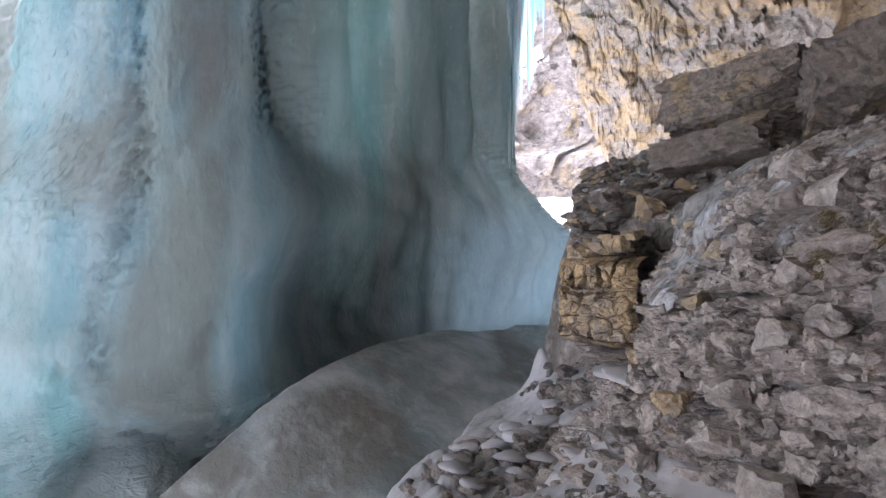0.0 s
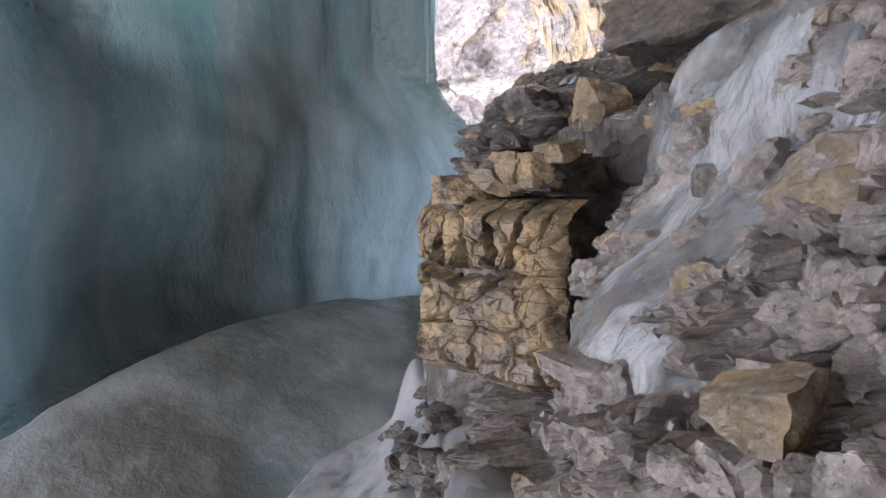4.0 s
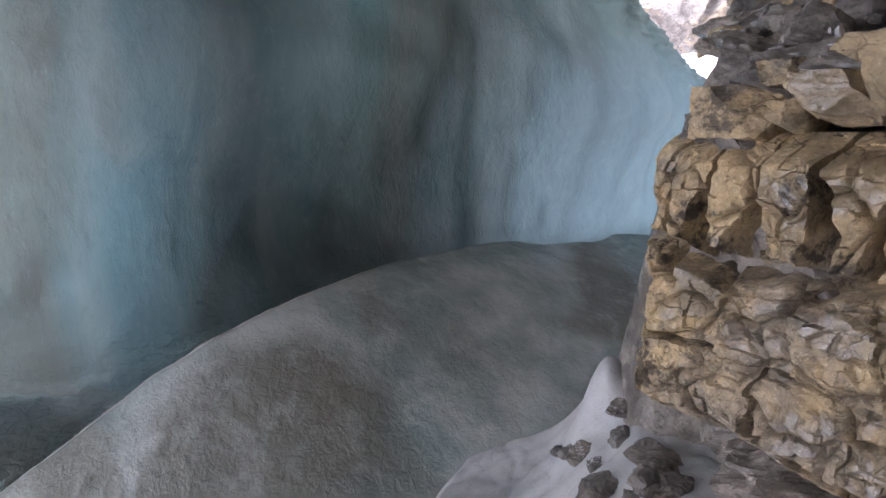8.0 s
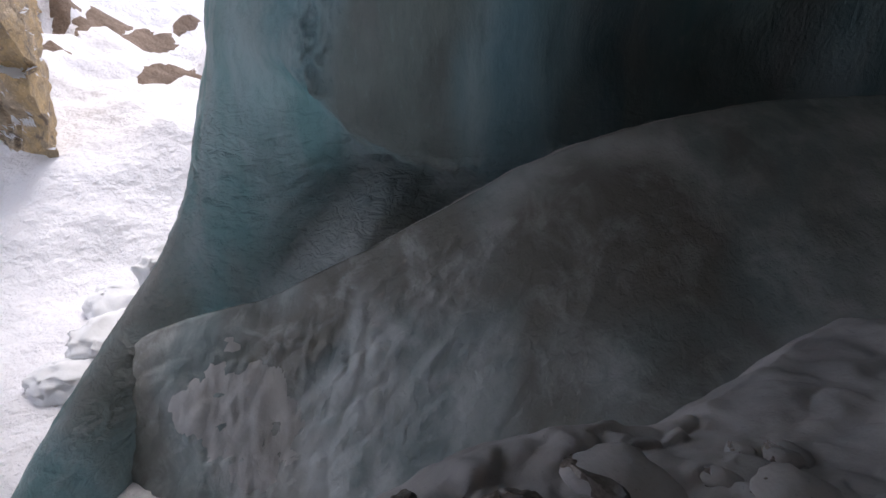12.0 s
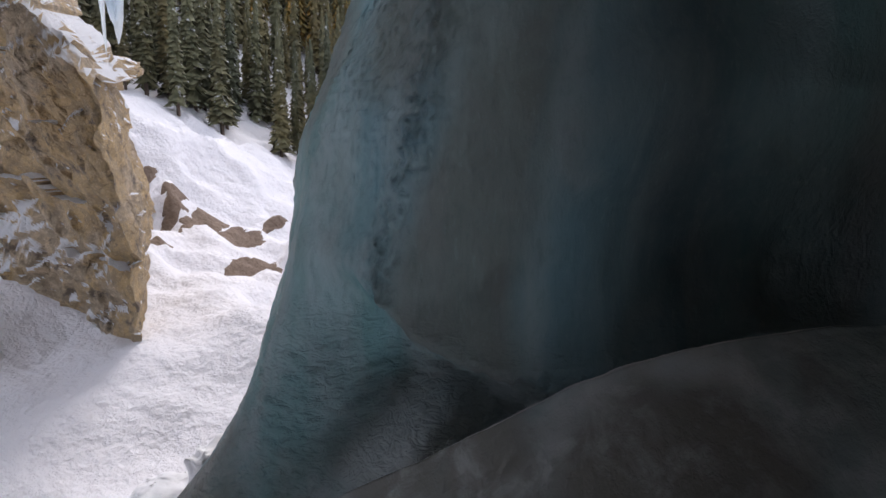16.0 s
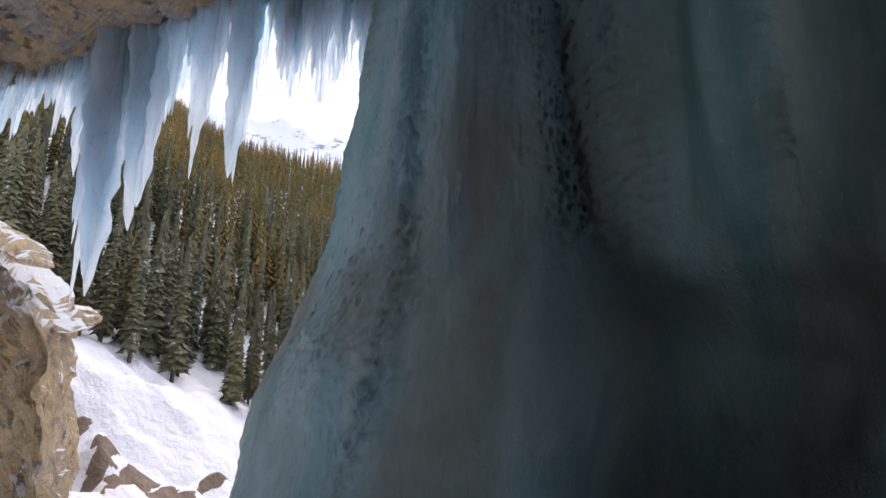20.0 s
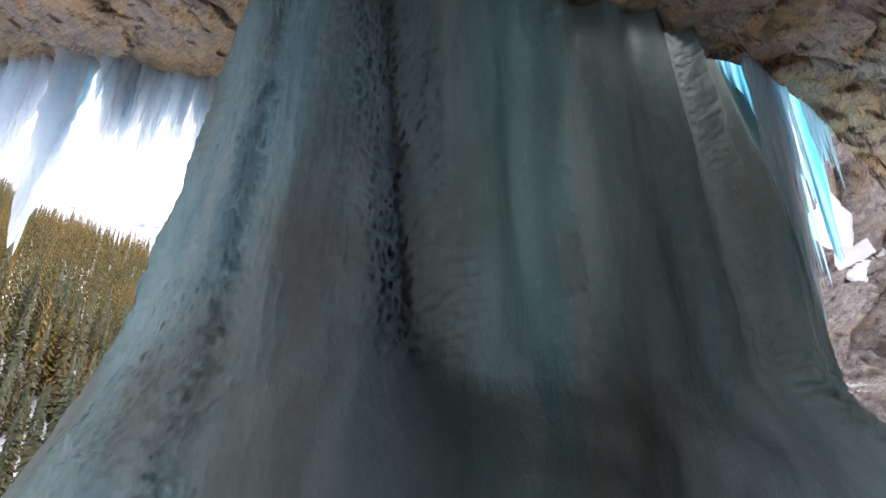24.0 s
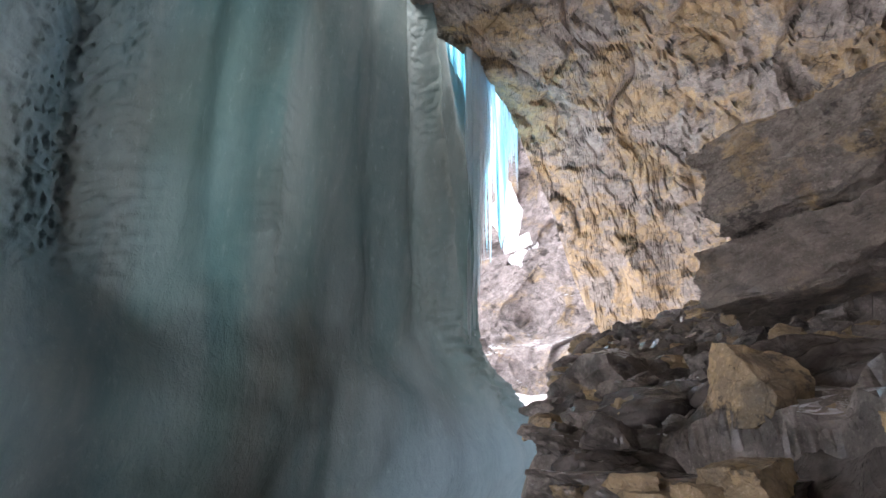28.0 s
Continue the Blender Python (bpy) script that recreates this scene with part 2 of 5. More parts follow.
CLAY = rock_material("ochre_clay_cliff", (0.58, 0.46, 0.32), (0.62, 0.44, 0.22), 0.62, (0.16, 0.13, 0.11), 1.5, 0, (1, 1, 1.3), (0.2, 0, 0), 0.12, 0.55, 0.4)


def snow_material(name, dull, clean):
    m, nt, b = material(name)
    v = place(nt)
    tone = blend(nt, span(nt, tex(nt, v, 0.9, 6, 0.6), 0.35, 0.65), dull, clean)
    tone = blend(nt, span(nt, tex(nt, v, 45, 3, 0.6), 0.62, 0.72, 0, 0.35), tone, tuple(c * 0.4 for c in dull))
    nt.links.new(tone, b.inputs["Base Color"])
    b.inputs["Roughness"].default_value = 0.6
    h = sums(nt, "ADD", tex(nt, v, 3.0, 6), sums(nt, "MULTIPLY", tex(nt, v, 40, 3), 0.12))
    relief(nt, b, h, 0.5, 0.05)
    return m


def ground_material():
    m, nt, b = material("snowy_ground")
    v = place(nt)
    bare = span(nt, sums(nt, "ADD", tex(nt, v, 0.14, 5, 0.55), sums(nt, "MULTIPLY", tex(nt, v, 0.9, 4), 0.12)), 0.80, 0.82)
    tone = blend(nt, bare, (0.87, 0.86, 0.90), blend(nt, tex(nt, v, 1.2, 6), (0.22, 0.16, 0.11), (0.36, 0.27, 0.19)))
    nt.links.new(tone, b.inputs["Base Color"])
    b.inputs["Roughness"].default_value = 0.7
    relief(nt, b, sums(nt, "ADD", tex(nt, v, 0.55, 7, 0.6), sums(nt, "MULTIPLY", tex(nt, v, 1.7, 5, 0.6), 0.35)), 1.0, 0.45)
    return m


def ice_material(name, deep, pale_c, dull, glow, glow_other, glow_pale, glow_dull, through_by=0.5, ripple=0.03, stretch=(1.3, 1.3, 0.16), rough=0.3, dull_from=0.5, foot=None, clear=0.0):
    """Ice that lets light through: a glossy skin over a scattering body."""
    m, nt, b = material(name)
    v = place(nt, stretch)
    flat = place(nt)
    streak = span(nt, tex(nt, v, 1.0, 5, 0.55, 0.4), 0.36, 0.68)
    broad = span(nt, tex(nt, place(nt, (1, 1, 0.45)), 0.36, 3, 0.5, 0.3), dull_from - 0.06, dull_from + 0.1)
    tone = blend(nt, broad, blend(nt, streak, deep, pale_c), dull)
    cloud = tex(nt, flat, 1.7, 5, 0.62, 0.5)
    tone = blend(nt, span(nt, cloud, 0.45, 0.75, 0, 0.6), tone, pale_c)
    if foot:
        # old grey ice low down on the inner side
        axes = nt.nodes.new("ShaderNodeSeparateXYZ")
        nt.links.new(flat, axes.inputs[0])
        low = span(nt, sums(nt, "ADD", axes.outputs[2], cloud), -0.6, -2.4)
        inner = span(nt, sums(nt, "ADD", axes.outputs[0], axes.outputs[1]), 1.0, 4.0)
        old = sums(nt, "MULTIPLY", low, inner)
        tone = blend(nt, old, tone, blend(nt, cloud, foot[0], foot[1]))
    nt.links.new(tone, b.inputs["Base Color"])
    b.inputs["Roughness"].default_value = rough
    b.inputs["IOR"].default_value = 1.31
    lines = tex(nt, place(nt, (1, 1, 0.45)), 7, 5, 0.6, 0.4)
    h = sums(nt, "ADD", lines, sums(nt, "MULTIPLY", tex(nt, flat, 30, 2), 0.22))
    if foot:
        wavelets = tex(nt, place(nt, (1, 1, 2.2)), 4.5, 3, 0.5, 0.8)
        h = sums(nt, "ADD", h, sums(nt, "MULTIPLY", sums(nt, "MULTIPLY", wavelets, span(nt, axes.outputs[2], -0.5, -2.0)), 4.0))
    bump = relief(nt, b, h, 0.6, ripple)
    tr = nt.nodes.new("ShaderNodeBsdfTranslucent")
    hue = blend(nt, span(nt, tex(nt, place(nt, (1, 1, 0.3)), 0.22, 2), 0.42, 0.58), glow, glow_other)
    grain = tex(nt, place(nt, (1, 1, 0.3)), 11, 5, 0.7, 0.3)
    body = blend(nt, broad, blend(nt, streak, hue, glow_pale), glow_dull)
    if foot:
        # the inner body is darkened to paint weaker backlight, with teal seams and a bluer mound beside the boulders
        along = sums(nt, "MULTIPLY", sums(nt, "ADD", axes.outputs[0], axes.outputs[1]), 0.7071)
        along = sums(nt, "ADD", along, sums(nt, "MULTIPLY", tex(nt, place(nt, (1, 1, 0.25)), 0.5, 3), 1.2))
        inner_dim = span(nt, along, 4.6, 8.0, 0, 0.74)
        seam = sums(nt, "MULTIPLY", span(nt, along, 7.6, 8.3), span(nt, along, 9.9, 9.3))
        body = blend(nt, inner_dim, body, blend(nt, sums(nt, "MULTIPLY", seam, 0.85), (0.25, 0.27, 0.262), (0.22, 0.43, 0.43)))
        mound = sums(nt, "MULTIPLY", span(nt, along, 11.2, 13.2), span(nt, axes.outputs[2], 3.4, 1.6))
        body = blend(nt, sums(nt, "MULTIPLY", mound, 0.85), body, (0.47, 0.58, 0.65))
    body = blend(nt, span(nt, grain, 0.50, 0.34, 0, 0.2), body, tuple(c * 0.45 for c in glow))
    nt.links.new(blend(nt, span(nt, grain, 0.56, 0.72, 0, 0.3), body, glow_pale), tr.inputs[0])
    nt.links.new(bump.outputs[0], tr.inputs["Normal"])
    mx = nt.nodes.new("ShaderNodeMixShader")
    mx.inputs[0].default_value = through_by
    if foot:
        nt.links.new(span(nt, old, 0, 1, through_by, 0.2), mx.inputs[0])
    nt.links.new(b.outputs[0], mx.inputs[1])
    nt.links.new(tr.outputs[0], mx.inputs[2])
    last = mx
    if clear:
        see = nt.nodes.new("ShaderNodeBsdfTransparent")
        see.inputs[0].default_value = (0.92, 0.97, 1.0, 1)
        last = nt.nodes.new("ShaderNodeMixShader")
        last.inputs[0].default_value = clear
        nt.links.new(mx.outputs[0], last.inputs[1])
        nt.links.new(see.outputs[0], last.inputs[2])
    nt.links.new(last.outputs[0], nt.nodes["Material Output"].inputs[0])
    return m


SNOW = snow_material("snow", (0.80, 0.81, 0.84), (0.90, 0.90, 0.92))
# gritty snow, darkened further: the bank's shade is put into its tone
SHADED_DUSTY_SNOW = snow_material("shaded_dusty_snow", (0.30, 0.305, 0.315), (0.49, 0.495, 0.51))
GROUND = ground_material()
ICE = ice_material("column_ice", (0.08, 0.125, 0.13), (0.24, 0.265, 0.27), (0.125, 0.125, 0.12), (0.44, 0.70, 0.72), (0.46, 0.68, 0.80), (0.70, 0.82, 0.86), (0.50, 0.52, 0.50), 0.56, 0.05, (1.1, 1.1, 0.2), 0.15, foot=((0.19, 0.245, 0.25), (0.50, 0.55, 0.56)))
# near-black stuff of the unseen light-blocking masses in the column
LIGHT_BLOCK = ice_material("light_block_dark", (0.03, 0.05, 0.05), (0.08, 0.09, 0.09), (0.05, 0.045, 0.04), (0.1, 0.1, 0.1), (0.1, 0.1, 0.1), (0.1, 0.1, 0.1), (0.1, 0.1, 0.1), 0.02)
APRON_ICE = ice_material("apron_ice", (0.26, 0.33, 0.335), (0.64, 0.69, 0.70), (0.25, 0.255, 0.235), (0.3, 0.4, 0.42), (0.3, 0.4, 0.4), (0.5, 0.55, 0.58), (0.3, 0.3, 0.28), 0.2, 0.05, (0.55, 0.55, 0.55), 0.12)
BLUE_ICE = ice_material("blue_hanging_ice", (0.70, 0.86, 0.93), (0.88, 0.89, 0.94), (0.80, 0.86, 0.92), (0.82, 0.95, 1.0), (0.90, 0.97, 1.0), (0.98, 0.98, 1.0), (0.94, 0.97, 1.0), 0.86, 0.02, (1.5, 1.5, 0.15), 0.22, 0.55, clear=0.36)
TURQUOISE = ice_material("turquoise_curtain_ice", (0.16, 0.62, 0.78), (0.55, 0.82, 0.92), (0.30, 0.72, 0.86), (0.22, 0.80, 0.98), (0.3, 0.84, 1.0), (0.85, 0.96, 1.0), (0.4, 0.88, 1.0), 0.88, 0.03, (1.6, 1.6, 0.12), 0.2, 0.55)
FROST_AND_GLEAM = ice_material("frosted_ice_and_gleam", (0.45, 0.46, 0.46), (0.7, 0.71, 0.72), (0.5, 0.5, 0.48), (0.5, 0.6, 0.62), (0.5, 0.6, 0.62), (0.7, 0.7, 0.7), (0.5, 0.5, 0.5), 0.2, 0.03, (1, 1, 1), 0.4)
GLAZE, nt, b = material("clear_glaze_ice")
b.inputs["Base Color"].default_value = (0.82, 0.84, 0.86, 1)
b.inputs["Roughness"].default_value, b.inputs["IOR"].default_value = 0.06, 1.6
nt.links.new(span(nt, tex(nt, place(nt), 2.2, 5, 0.6, 0.6), 0.35, 0.7, 0.9, 0.45), b.inputs["Transmission Weight"])
relief(nt, b, sums(nt, "ADD", tex(nt, place(nt, (1, 1, 0.6)), 5, 4, 0.55, 0.6), sums(nt, "MULTIPLY", tex(nt, place(nt), 26, 3), 0.1)), 0.9, 0.1)
EARTH, nt, b = material("bare_earth")
b.inputs["Roughness"].default_value = 0.95
nt.links.new(blend(nt, tex(nt, place(nt), 1.5, 7, 0.65), (0.12, 0.085, 0.065), (0.40, 0.30, 0.23)), b.inputs["Base Color"])
relief(nt, b, tex(nt, place(nt), 2.5, 7, 0.65), 1.0, 0.3)
BARK, nt, b = material("bark")
b.inputs["Roughness"].default_value = 0.9
nt.links.new(blend(nt, tex(nt, place(nt, (1, 1, 0.3)), 12), (0.07, 0.05, 0.04), (0.17, 0.13, 0.10)), b.inputs["Base Color"])


def needle_material(name, dark, mid, brown, each):
    m, nt, b = material(name)
    b.inputs["Roughness"].default_value = 0.8
    if each:
        pick = lucky(nt)
    else:
        pick = nt.nodes.new("ShaderNodeNewGeometry").outputs["Random Per Island"]
    tone = blend(nt, pick, dark, mid)
    tone = blend(nt, span(nt, tex(nt, place(nt), 0.05, 3), 0.42, 0.62), tone, blend(nt, pick, brown, mid))
    tone = blend(nt, span(nt, tex(nt, place(nt), 1.6, 3), 0.35, 0.7, 0, 0.6), tone, tuple(c * 0.4 for c in dark))
    if each:
        tone = blend(nt, span(nt, tex(nt, place(nt), 2.2, 4, 0.6), 0.62, 0.68, 0, 0.8), tone, (0.75, 0.77, 0.8))
    nt.links.new(tone, b.inputs["Base Color"])
    return m


NEEDLES = needle_material("spruce_needles", (0.08, 0.095, 0.06), (0.20, 0.20, 0.11), (0.24, 0.19, 0.08), True)
FAR_NEEDLES = needle_material("far_forest_needles", (0.10, 0.10, 0.04), (0.25, 0.20, 0.06), (0.42, 0.24, 0.05), False)


# ---- the ground outside: a gully, a snowy bank and a wooded hillside ----
HOME = np.array((1.2, 5.4, 1.6))


def ground_height(x, y):
    u = -0.951 * (x - 1.2) + 0.309 * (y - 5.4)
    v = 0.309 * (x - 1.2) + 0.951 * (y - 5.4)
    z = -6.2 + 9.0 * step(20, 50, u - 0.25 * v)
    z = z + np.minimum(0.50 * np.clip(u - 46, 0, None), 119 - 0.36 * np.clip(v, -60, 300)) * step(40, 80, u)
    z = z - 0.25 * np.clip(u - 320, 0, 250)
    z = z + 11.0 * step(8, 44, v) * (1 - step(12, 30, u)) + 0.12 * np.clip(v - 34, 0, None) * (1 - step(12, 40, u))
    # a snow slope at the clay cliff's foot, and the rise under the cave and the path
    z = z + 1.7 * step(13, 19, u) * (1 - step(22, 34, u)) * (1 - step(-2, 8, v))
    z = z - 0.45 * np.clip(v, -14, 14) * step(15, 42, u) + 3.6 * (1 - step(-3, 5, u)) * (1 - step(8, 20, v))
    return z


def make_ground():
    t = np.linspace(-1, 1, 480)
    k = np.sign(t) * (0.10 * np.abs(t) + 0.90 * np.abs(t) ** 3.4)
    X, Y = np.meshgrid(-22 + 900 * k, 14 + 900 * k, indexing="ij")
    Z = ground_height(X, Y)
    p = np.stack((X, Y, np.zeros_like(X)), 2).reshape(-1, 3)
    u = -0.951 * (X - 1.2) + 0.309 * (Y - 5.4)
    bank = bell(u, 34, 14)
    Z = Z + ((0.35 + 0.5 * bank.ravel()) * fractal(p * 0.16, 4, 3) + (0.14 + 0.2 * bank.ravel()) * fractal(p * 0.6, 3, 9)).reshape(Z.shape)
    h, c = facets(p * 0.35, 12, flat=2)
    Z = Z + 0.8 * bank * (h * c).reshape(Z.shape)
    tagged(new("ground", sheet("ground", np.stack((X, Y, Z), 2), GROUND)), "snow-covered gully floor and slopes with bare earth patches", "ground", kind="structure")


make_ground()


def far_mountain():
    n, k = 160, 60
    a, b = np.meshgrid(np.linspace(-1, 1, n), np.linspace(0, 1, k), indexing="ij")
    az = np.radians(58 + 42 * a)
    d = 1500 + 500 * b
    X, Y = 1.2 - d * np.sin(az), 5.4 + d * np.cos(az)
    p = np.stack((X, Y, 0 * X), 2).reshape(-1, 3)
    Z = 300 + (640 + 120 * fractal(p * 0.0025, 4, 211).reshape(X.shape)) * b + 30 * fractal(p * 0.012, 3, 213).reshape(X.shape)
    tagged(new("backdrop", sheet("backdrop", np.stack((X, Y, Z), 2), FAR_SNOW)), "distant snow-covered mountainside under a white sky", "mountain", kind="structure")


FAR_SNOW, nt, b = material("mountain_snow")
nt.links.new(blend(nt, span(nt, tex(nt, place(nt, (1, 1, 2.5)), 0.02, 5, 0.6), 0.55, 0.66), (0.87, 0.88, 0.92), (0.30, 0.30, 0.33)), b.inputs["Base Color"])
b.inputs["Roughness"].default_value = 0.8
far_mountain()


# ---- the ice column: a broad frozen curtain, described along its face (s), across it (w) and up (z) ----
def to_world(s, w, z):
    return np.stack(((s + w) / Q, (s - w) / Q, z), -1)


def soft_line(z, zs, values, reach=17):
    kern = np.hanning(reach)
    kern /= kern.sum()
    return np.convolve(np.pad(np.interp(z, zs, values), reach // 2, mode="edge"), kern, "valid")


# the crest of the mound at the column's foot
CREST_S = [-4, -3, -1.37, -0.35, 0.6, 1.8, 2.5, 3.3, 4.5, 5.4, 6.3, 7.1, 8.8, 11, 13, 18]
CREST_Z = [-8.4, -7.5, -5.65, -4.45, -4.05, -3.72, -3.3, -2.88, -2.16, -1.62, -1.28, -1.08, -0.85, -0.8, -0.85, -0.6]


def ice_column():
    nz, nt_ = 460, 660
    z = np.linspace(-9.5, 13.4, nz)
    th = np.concatenate((np.linspace(0, np.pi, 590, endpoint=False), np.linspace(np.pi, 2 * np.pi, 70, endpoint=False)))
    left = soft_line(z, [-9.5, -7.5, -5.5, -3.9, -2.66, -0.62, 1.0, 1.75, 2.57, 3.1, 3.7, 4.4, 6, 7.9, 10.5, 13], [-5.0, -3.3, -1.8, -0.74, -0.2, 0.45, 0.62, 0.74, 1.12, 1.5, 1.9, 2.12, 2.3, 2.55, 2.82, 3.05], 9)
    right = soft_line(z, [-9, 0.5, 1.8, 2.7, 3.5, 4.6, 5.5, 7.5, 8.5, 10.2, 11.4, 13.1], [20, 18.8, 17.1, 16.1, 15.6, 15.25, 15.2, 15.55, 15.7, 15.3, 14.9, 13.9])
    c, h = (left + right) / 2, (right - left) / 2
    e = 2 / 3.0
    cs, sn = np.cos(th), np.sin(th)
    S = c[None] + h[None] * (np.sign(cs) * np.abs(cs) ** e)[:, None]
    Zg = np.repeat(z[None], nt_, 0)
    T = np.interp(S, [0, 6, 14, 18], [3.2, 2.6, 1.1, 0.8])
    W = -11.4 - T + T * (np.sign(sn) * np.abs(sn) ** e)[:, None]
    front = np.clip(sn, 0, 1)[:, None] ** 0.35
    p = np.stack((S, W, Zg), 2).reshape(-1, 3)

    def f(v, o, seed):
        return fractal(p * np.array(v), o, seed).reshape(S.shape)

    wander = 0.35 * f((0.2, 0.2, 0.25), 2, 5)
    up = step(3.2, 5.2, Zg)
    d = 0.3 * f((0.55, 0.3, 0.07), 3, 11) + 0.07 * f((2.0, 1.0, 0.2), 3, 21) * up
    # the tall ribs above the shelf
    for s0, lean, width, amp in ((3.4, 0.0, 0.5, 0.3), (5.0, 0.0, 0.62, 0.85), (7.35, 0.05, 0.45, 0.6), (9.05, -0.02, 0.32, 0.55), (10.4, 0.05, 0.5, 0.4), (11.6, 0.05, 0.45, 0.6), (12.6, 0.13, 0.25, 0.75), (13.5, 0.12, 0.25, 0.45)):
        d = d + amp * up * bell(S, s0 + lean * (12 - Zg) + wander * 0.3, width)
    # the deep rough cleft
    cleft = bell(S, 5.95 + 0.13 * (9 - Zg), 0.36) * up
    d = d - 0.75 * cleft
    lumps = np.abs(f((9, 5, 7), 2, 31)) + 0.4 * np.abs(f((3, 2, 2), 2, 33))
    d = d + 0.17 * lumps * (1.5 * bell(S, 5.75 + 0.13 * (9 - Zg), 0.8) * up + 0.9 * bell(S, 12.7 + 0.13 * (9 - Zg), 0.24) * up + 1.0 * (1 - step(2.8, 4.2, S)) * step(0, 3, Zg) + 2.0 * bell(S, np.interp(Zg, [-0.8, 0, 1.34, 2.9, 6], [2.62, 2.64, 2.93, 3.4, 3.5]), 0.22) * step(-1.4, -0.4, Zg) + 0.55 * bell(S, 9.1, 0.35) * up)
    # the shelf where the upper curtain meets the bulging base
    low = 1 - up
    d = d + 0.6 * bell(Zg, 2.4, 1.4) * step(1, 4, S) + 0.32 * f((0.5, 0.3, 0.5), 3, 41) * low + 0.04 * f((1.6, 1, 0.7), 2, 43) * low
    # the draped skirt on the outer side and the hollow under it
    skirt = 1 - step(4.2, 6.4, S)
    hem = np.interp(S, [2, 2.55, 3.05, 4.1, 5, 8], [-0.4, -0.75, -1.2, -1.65, -1.7, -1.6]) + 0.2 * wander + 0.12 * np.abs(f((4, 2, 0.3), 2, 65))
    d = d + skirt * 1.15 * (1 - step(-0.8, 3.0, Zg))
    d = d - skirt * 1.3 * step(0.8, 3.0, S) * (1 - step(hem - 0.6, hem + 0.2, Zg)) * step(-4.4, -2.6, Zg)
    d = d + 0.3 * np.clip(-2.2 - Zg, 0, None) * (1 - step(1.0, 6.0, S)) + 1.2 * np.clip(-2.2 - Zg, 0, None) * (1 - step(-1.6, 0.5, S)) + 0.35 * np.clip(-1.0 - Zg, 0, None) * step(9, 12, S)
    # the hollow in the middle and the bright mound against the boulders
    d = d - 0.2 * bell(S, 8.6, 1.6) * bell(Zg, 0.6, 1.8)
    d = d + 0.9 * bell(S, 13.4, 2.0) * bell(Zg, 0.6, 2.0) + 1.2 * step(13.8, 16.5, S) * (1 - step(2.0, 4.4, Zg))
    ripples = np.abs(f((2.6, 1.2, 6.5), 2, 51))
    rim = bell(Zg, 4.4 - 0.8 * (S - 13.2), 0.7) * step(12.2, 13.6, S)
    d = d + 0.15 * ripples * ((1 - step(-2.4, -1.2, Zg)) + bell(Zg, 2.5 - 0.3 * (S - 2.2), 0.45) * (1 - step(2.5, 4.5, S)) + 1.6 * rim)
    d = d + 0.05 * np.abs(f((5, 3, 1.2), 2, 53)) * (1 - step(3, 5, S)) * step(-2, 2, Zg)
    d = d + (0.04 * np.abs(f((3, 2, 0.8), 2, 57)) + 0.02 * np.abs(f((9, 4, 3), 2, 59))) * (up * 0.7 + skirt * step(-2, 0, Zg))
    W = W + front * d
    S = S + 0.2 * np.clip(W + 12.6, -4.5, 0) * (1 - step(3, 7, S))
    # the foot flows into the mound beside it
    crest = np.interp(S, CREST_S, CREST_Z)
    rise = np.clip(crest - Zg, 0, None) / 1.3 + 0.35
    meet = -10.38 + np.sqrt(np.clip(rise ** 2 - 0.12, 0, None)) - 0.22 * np.clip(3.0 - S, 0, None) - 2.5 * step(3.2, 5.0, S) - 3.0 * (1 - step(-0.3, 1.4, S)) - 2.5 * step(-0.1, 1.3, Zg - crest)
    meet = meet + 0.07 * ripples
    W = np.where(front > 0.3, 0.5 * (W + meet + np.sqrt((W - meet) ** 2 + 0.08)), W)
    S = S + (0.10 * f((1.2, 1.2, 1.0), 4, 61) + 0.07 * np.abs(f((4, 4, 3), 2, 63))) * (1 - 0.8 * front)
    col = thing("ice_column", "huge frozen waterfall column of translucent blue-grey ice", "ice column")
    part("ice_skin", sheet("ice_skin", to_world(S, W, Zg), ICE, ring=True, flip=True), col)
    # unseen masses added inside to block the backlight, three with gaps that let it through
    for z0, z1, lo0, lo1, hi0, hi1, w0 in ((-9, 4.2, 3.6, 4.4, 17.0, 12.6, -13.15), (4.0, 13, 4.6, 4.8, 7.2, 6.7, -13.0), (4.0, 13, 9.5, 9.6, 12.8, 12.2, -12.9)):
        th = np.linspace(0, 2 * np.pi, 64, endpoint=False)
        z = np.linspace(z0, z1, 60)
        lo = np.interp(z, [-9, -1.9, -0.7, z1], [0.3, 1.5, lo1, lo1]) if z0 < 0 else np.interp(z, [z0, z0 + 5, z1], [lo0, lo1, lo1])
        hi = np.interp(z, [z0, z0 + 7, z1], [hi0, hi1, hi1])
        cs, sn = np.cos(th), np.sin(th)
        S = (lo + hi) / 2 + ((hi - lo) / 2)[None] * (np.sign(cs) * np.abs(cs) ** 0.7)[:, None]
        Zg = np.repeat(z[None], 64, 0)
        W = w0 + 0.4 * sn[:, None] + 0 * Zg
        part("ice_core", sheet("ice_core", to_world(S, W, Zg), LIGHT_BLOCK, ring=True, flip=True), col, "unseen dark mass added inside the column to block light")


ice_column()


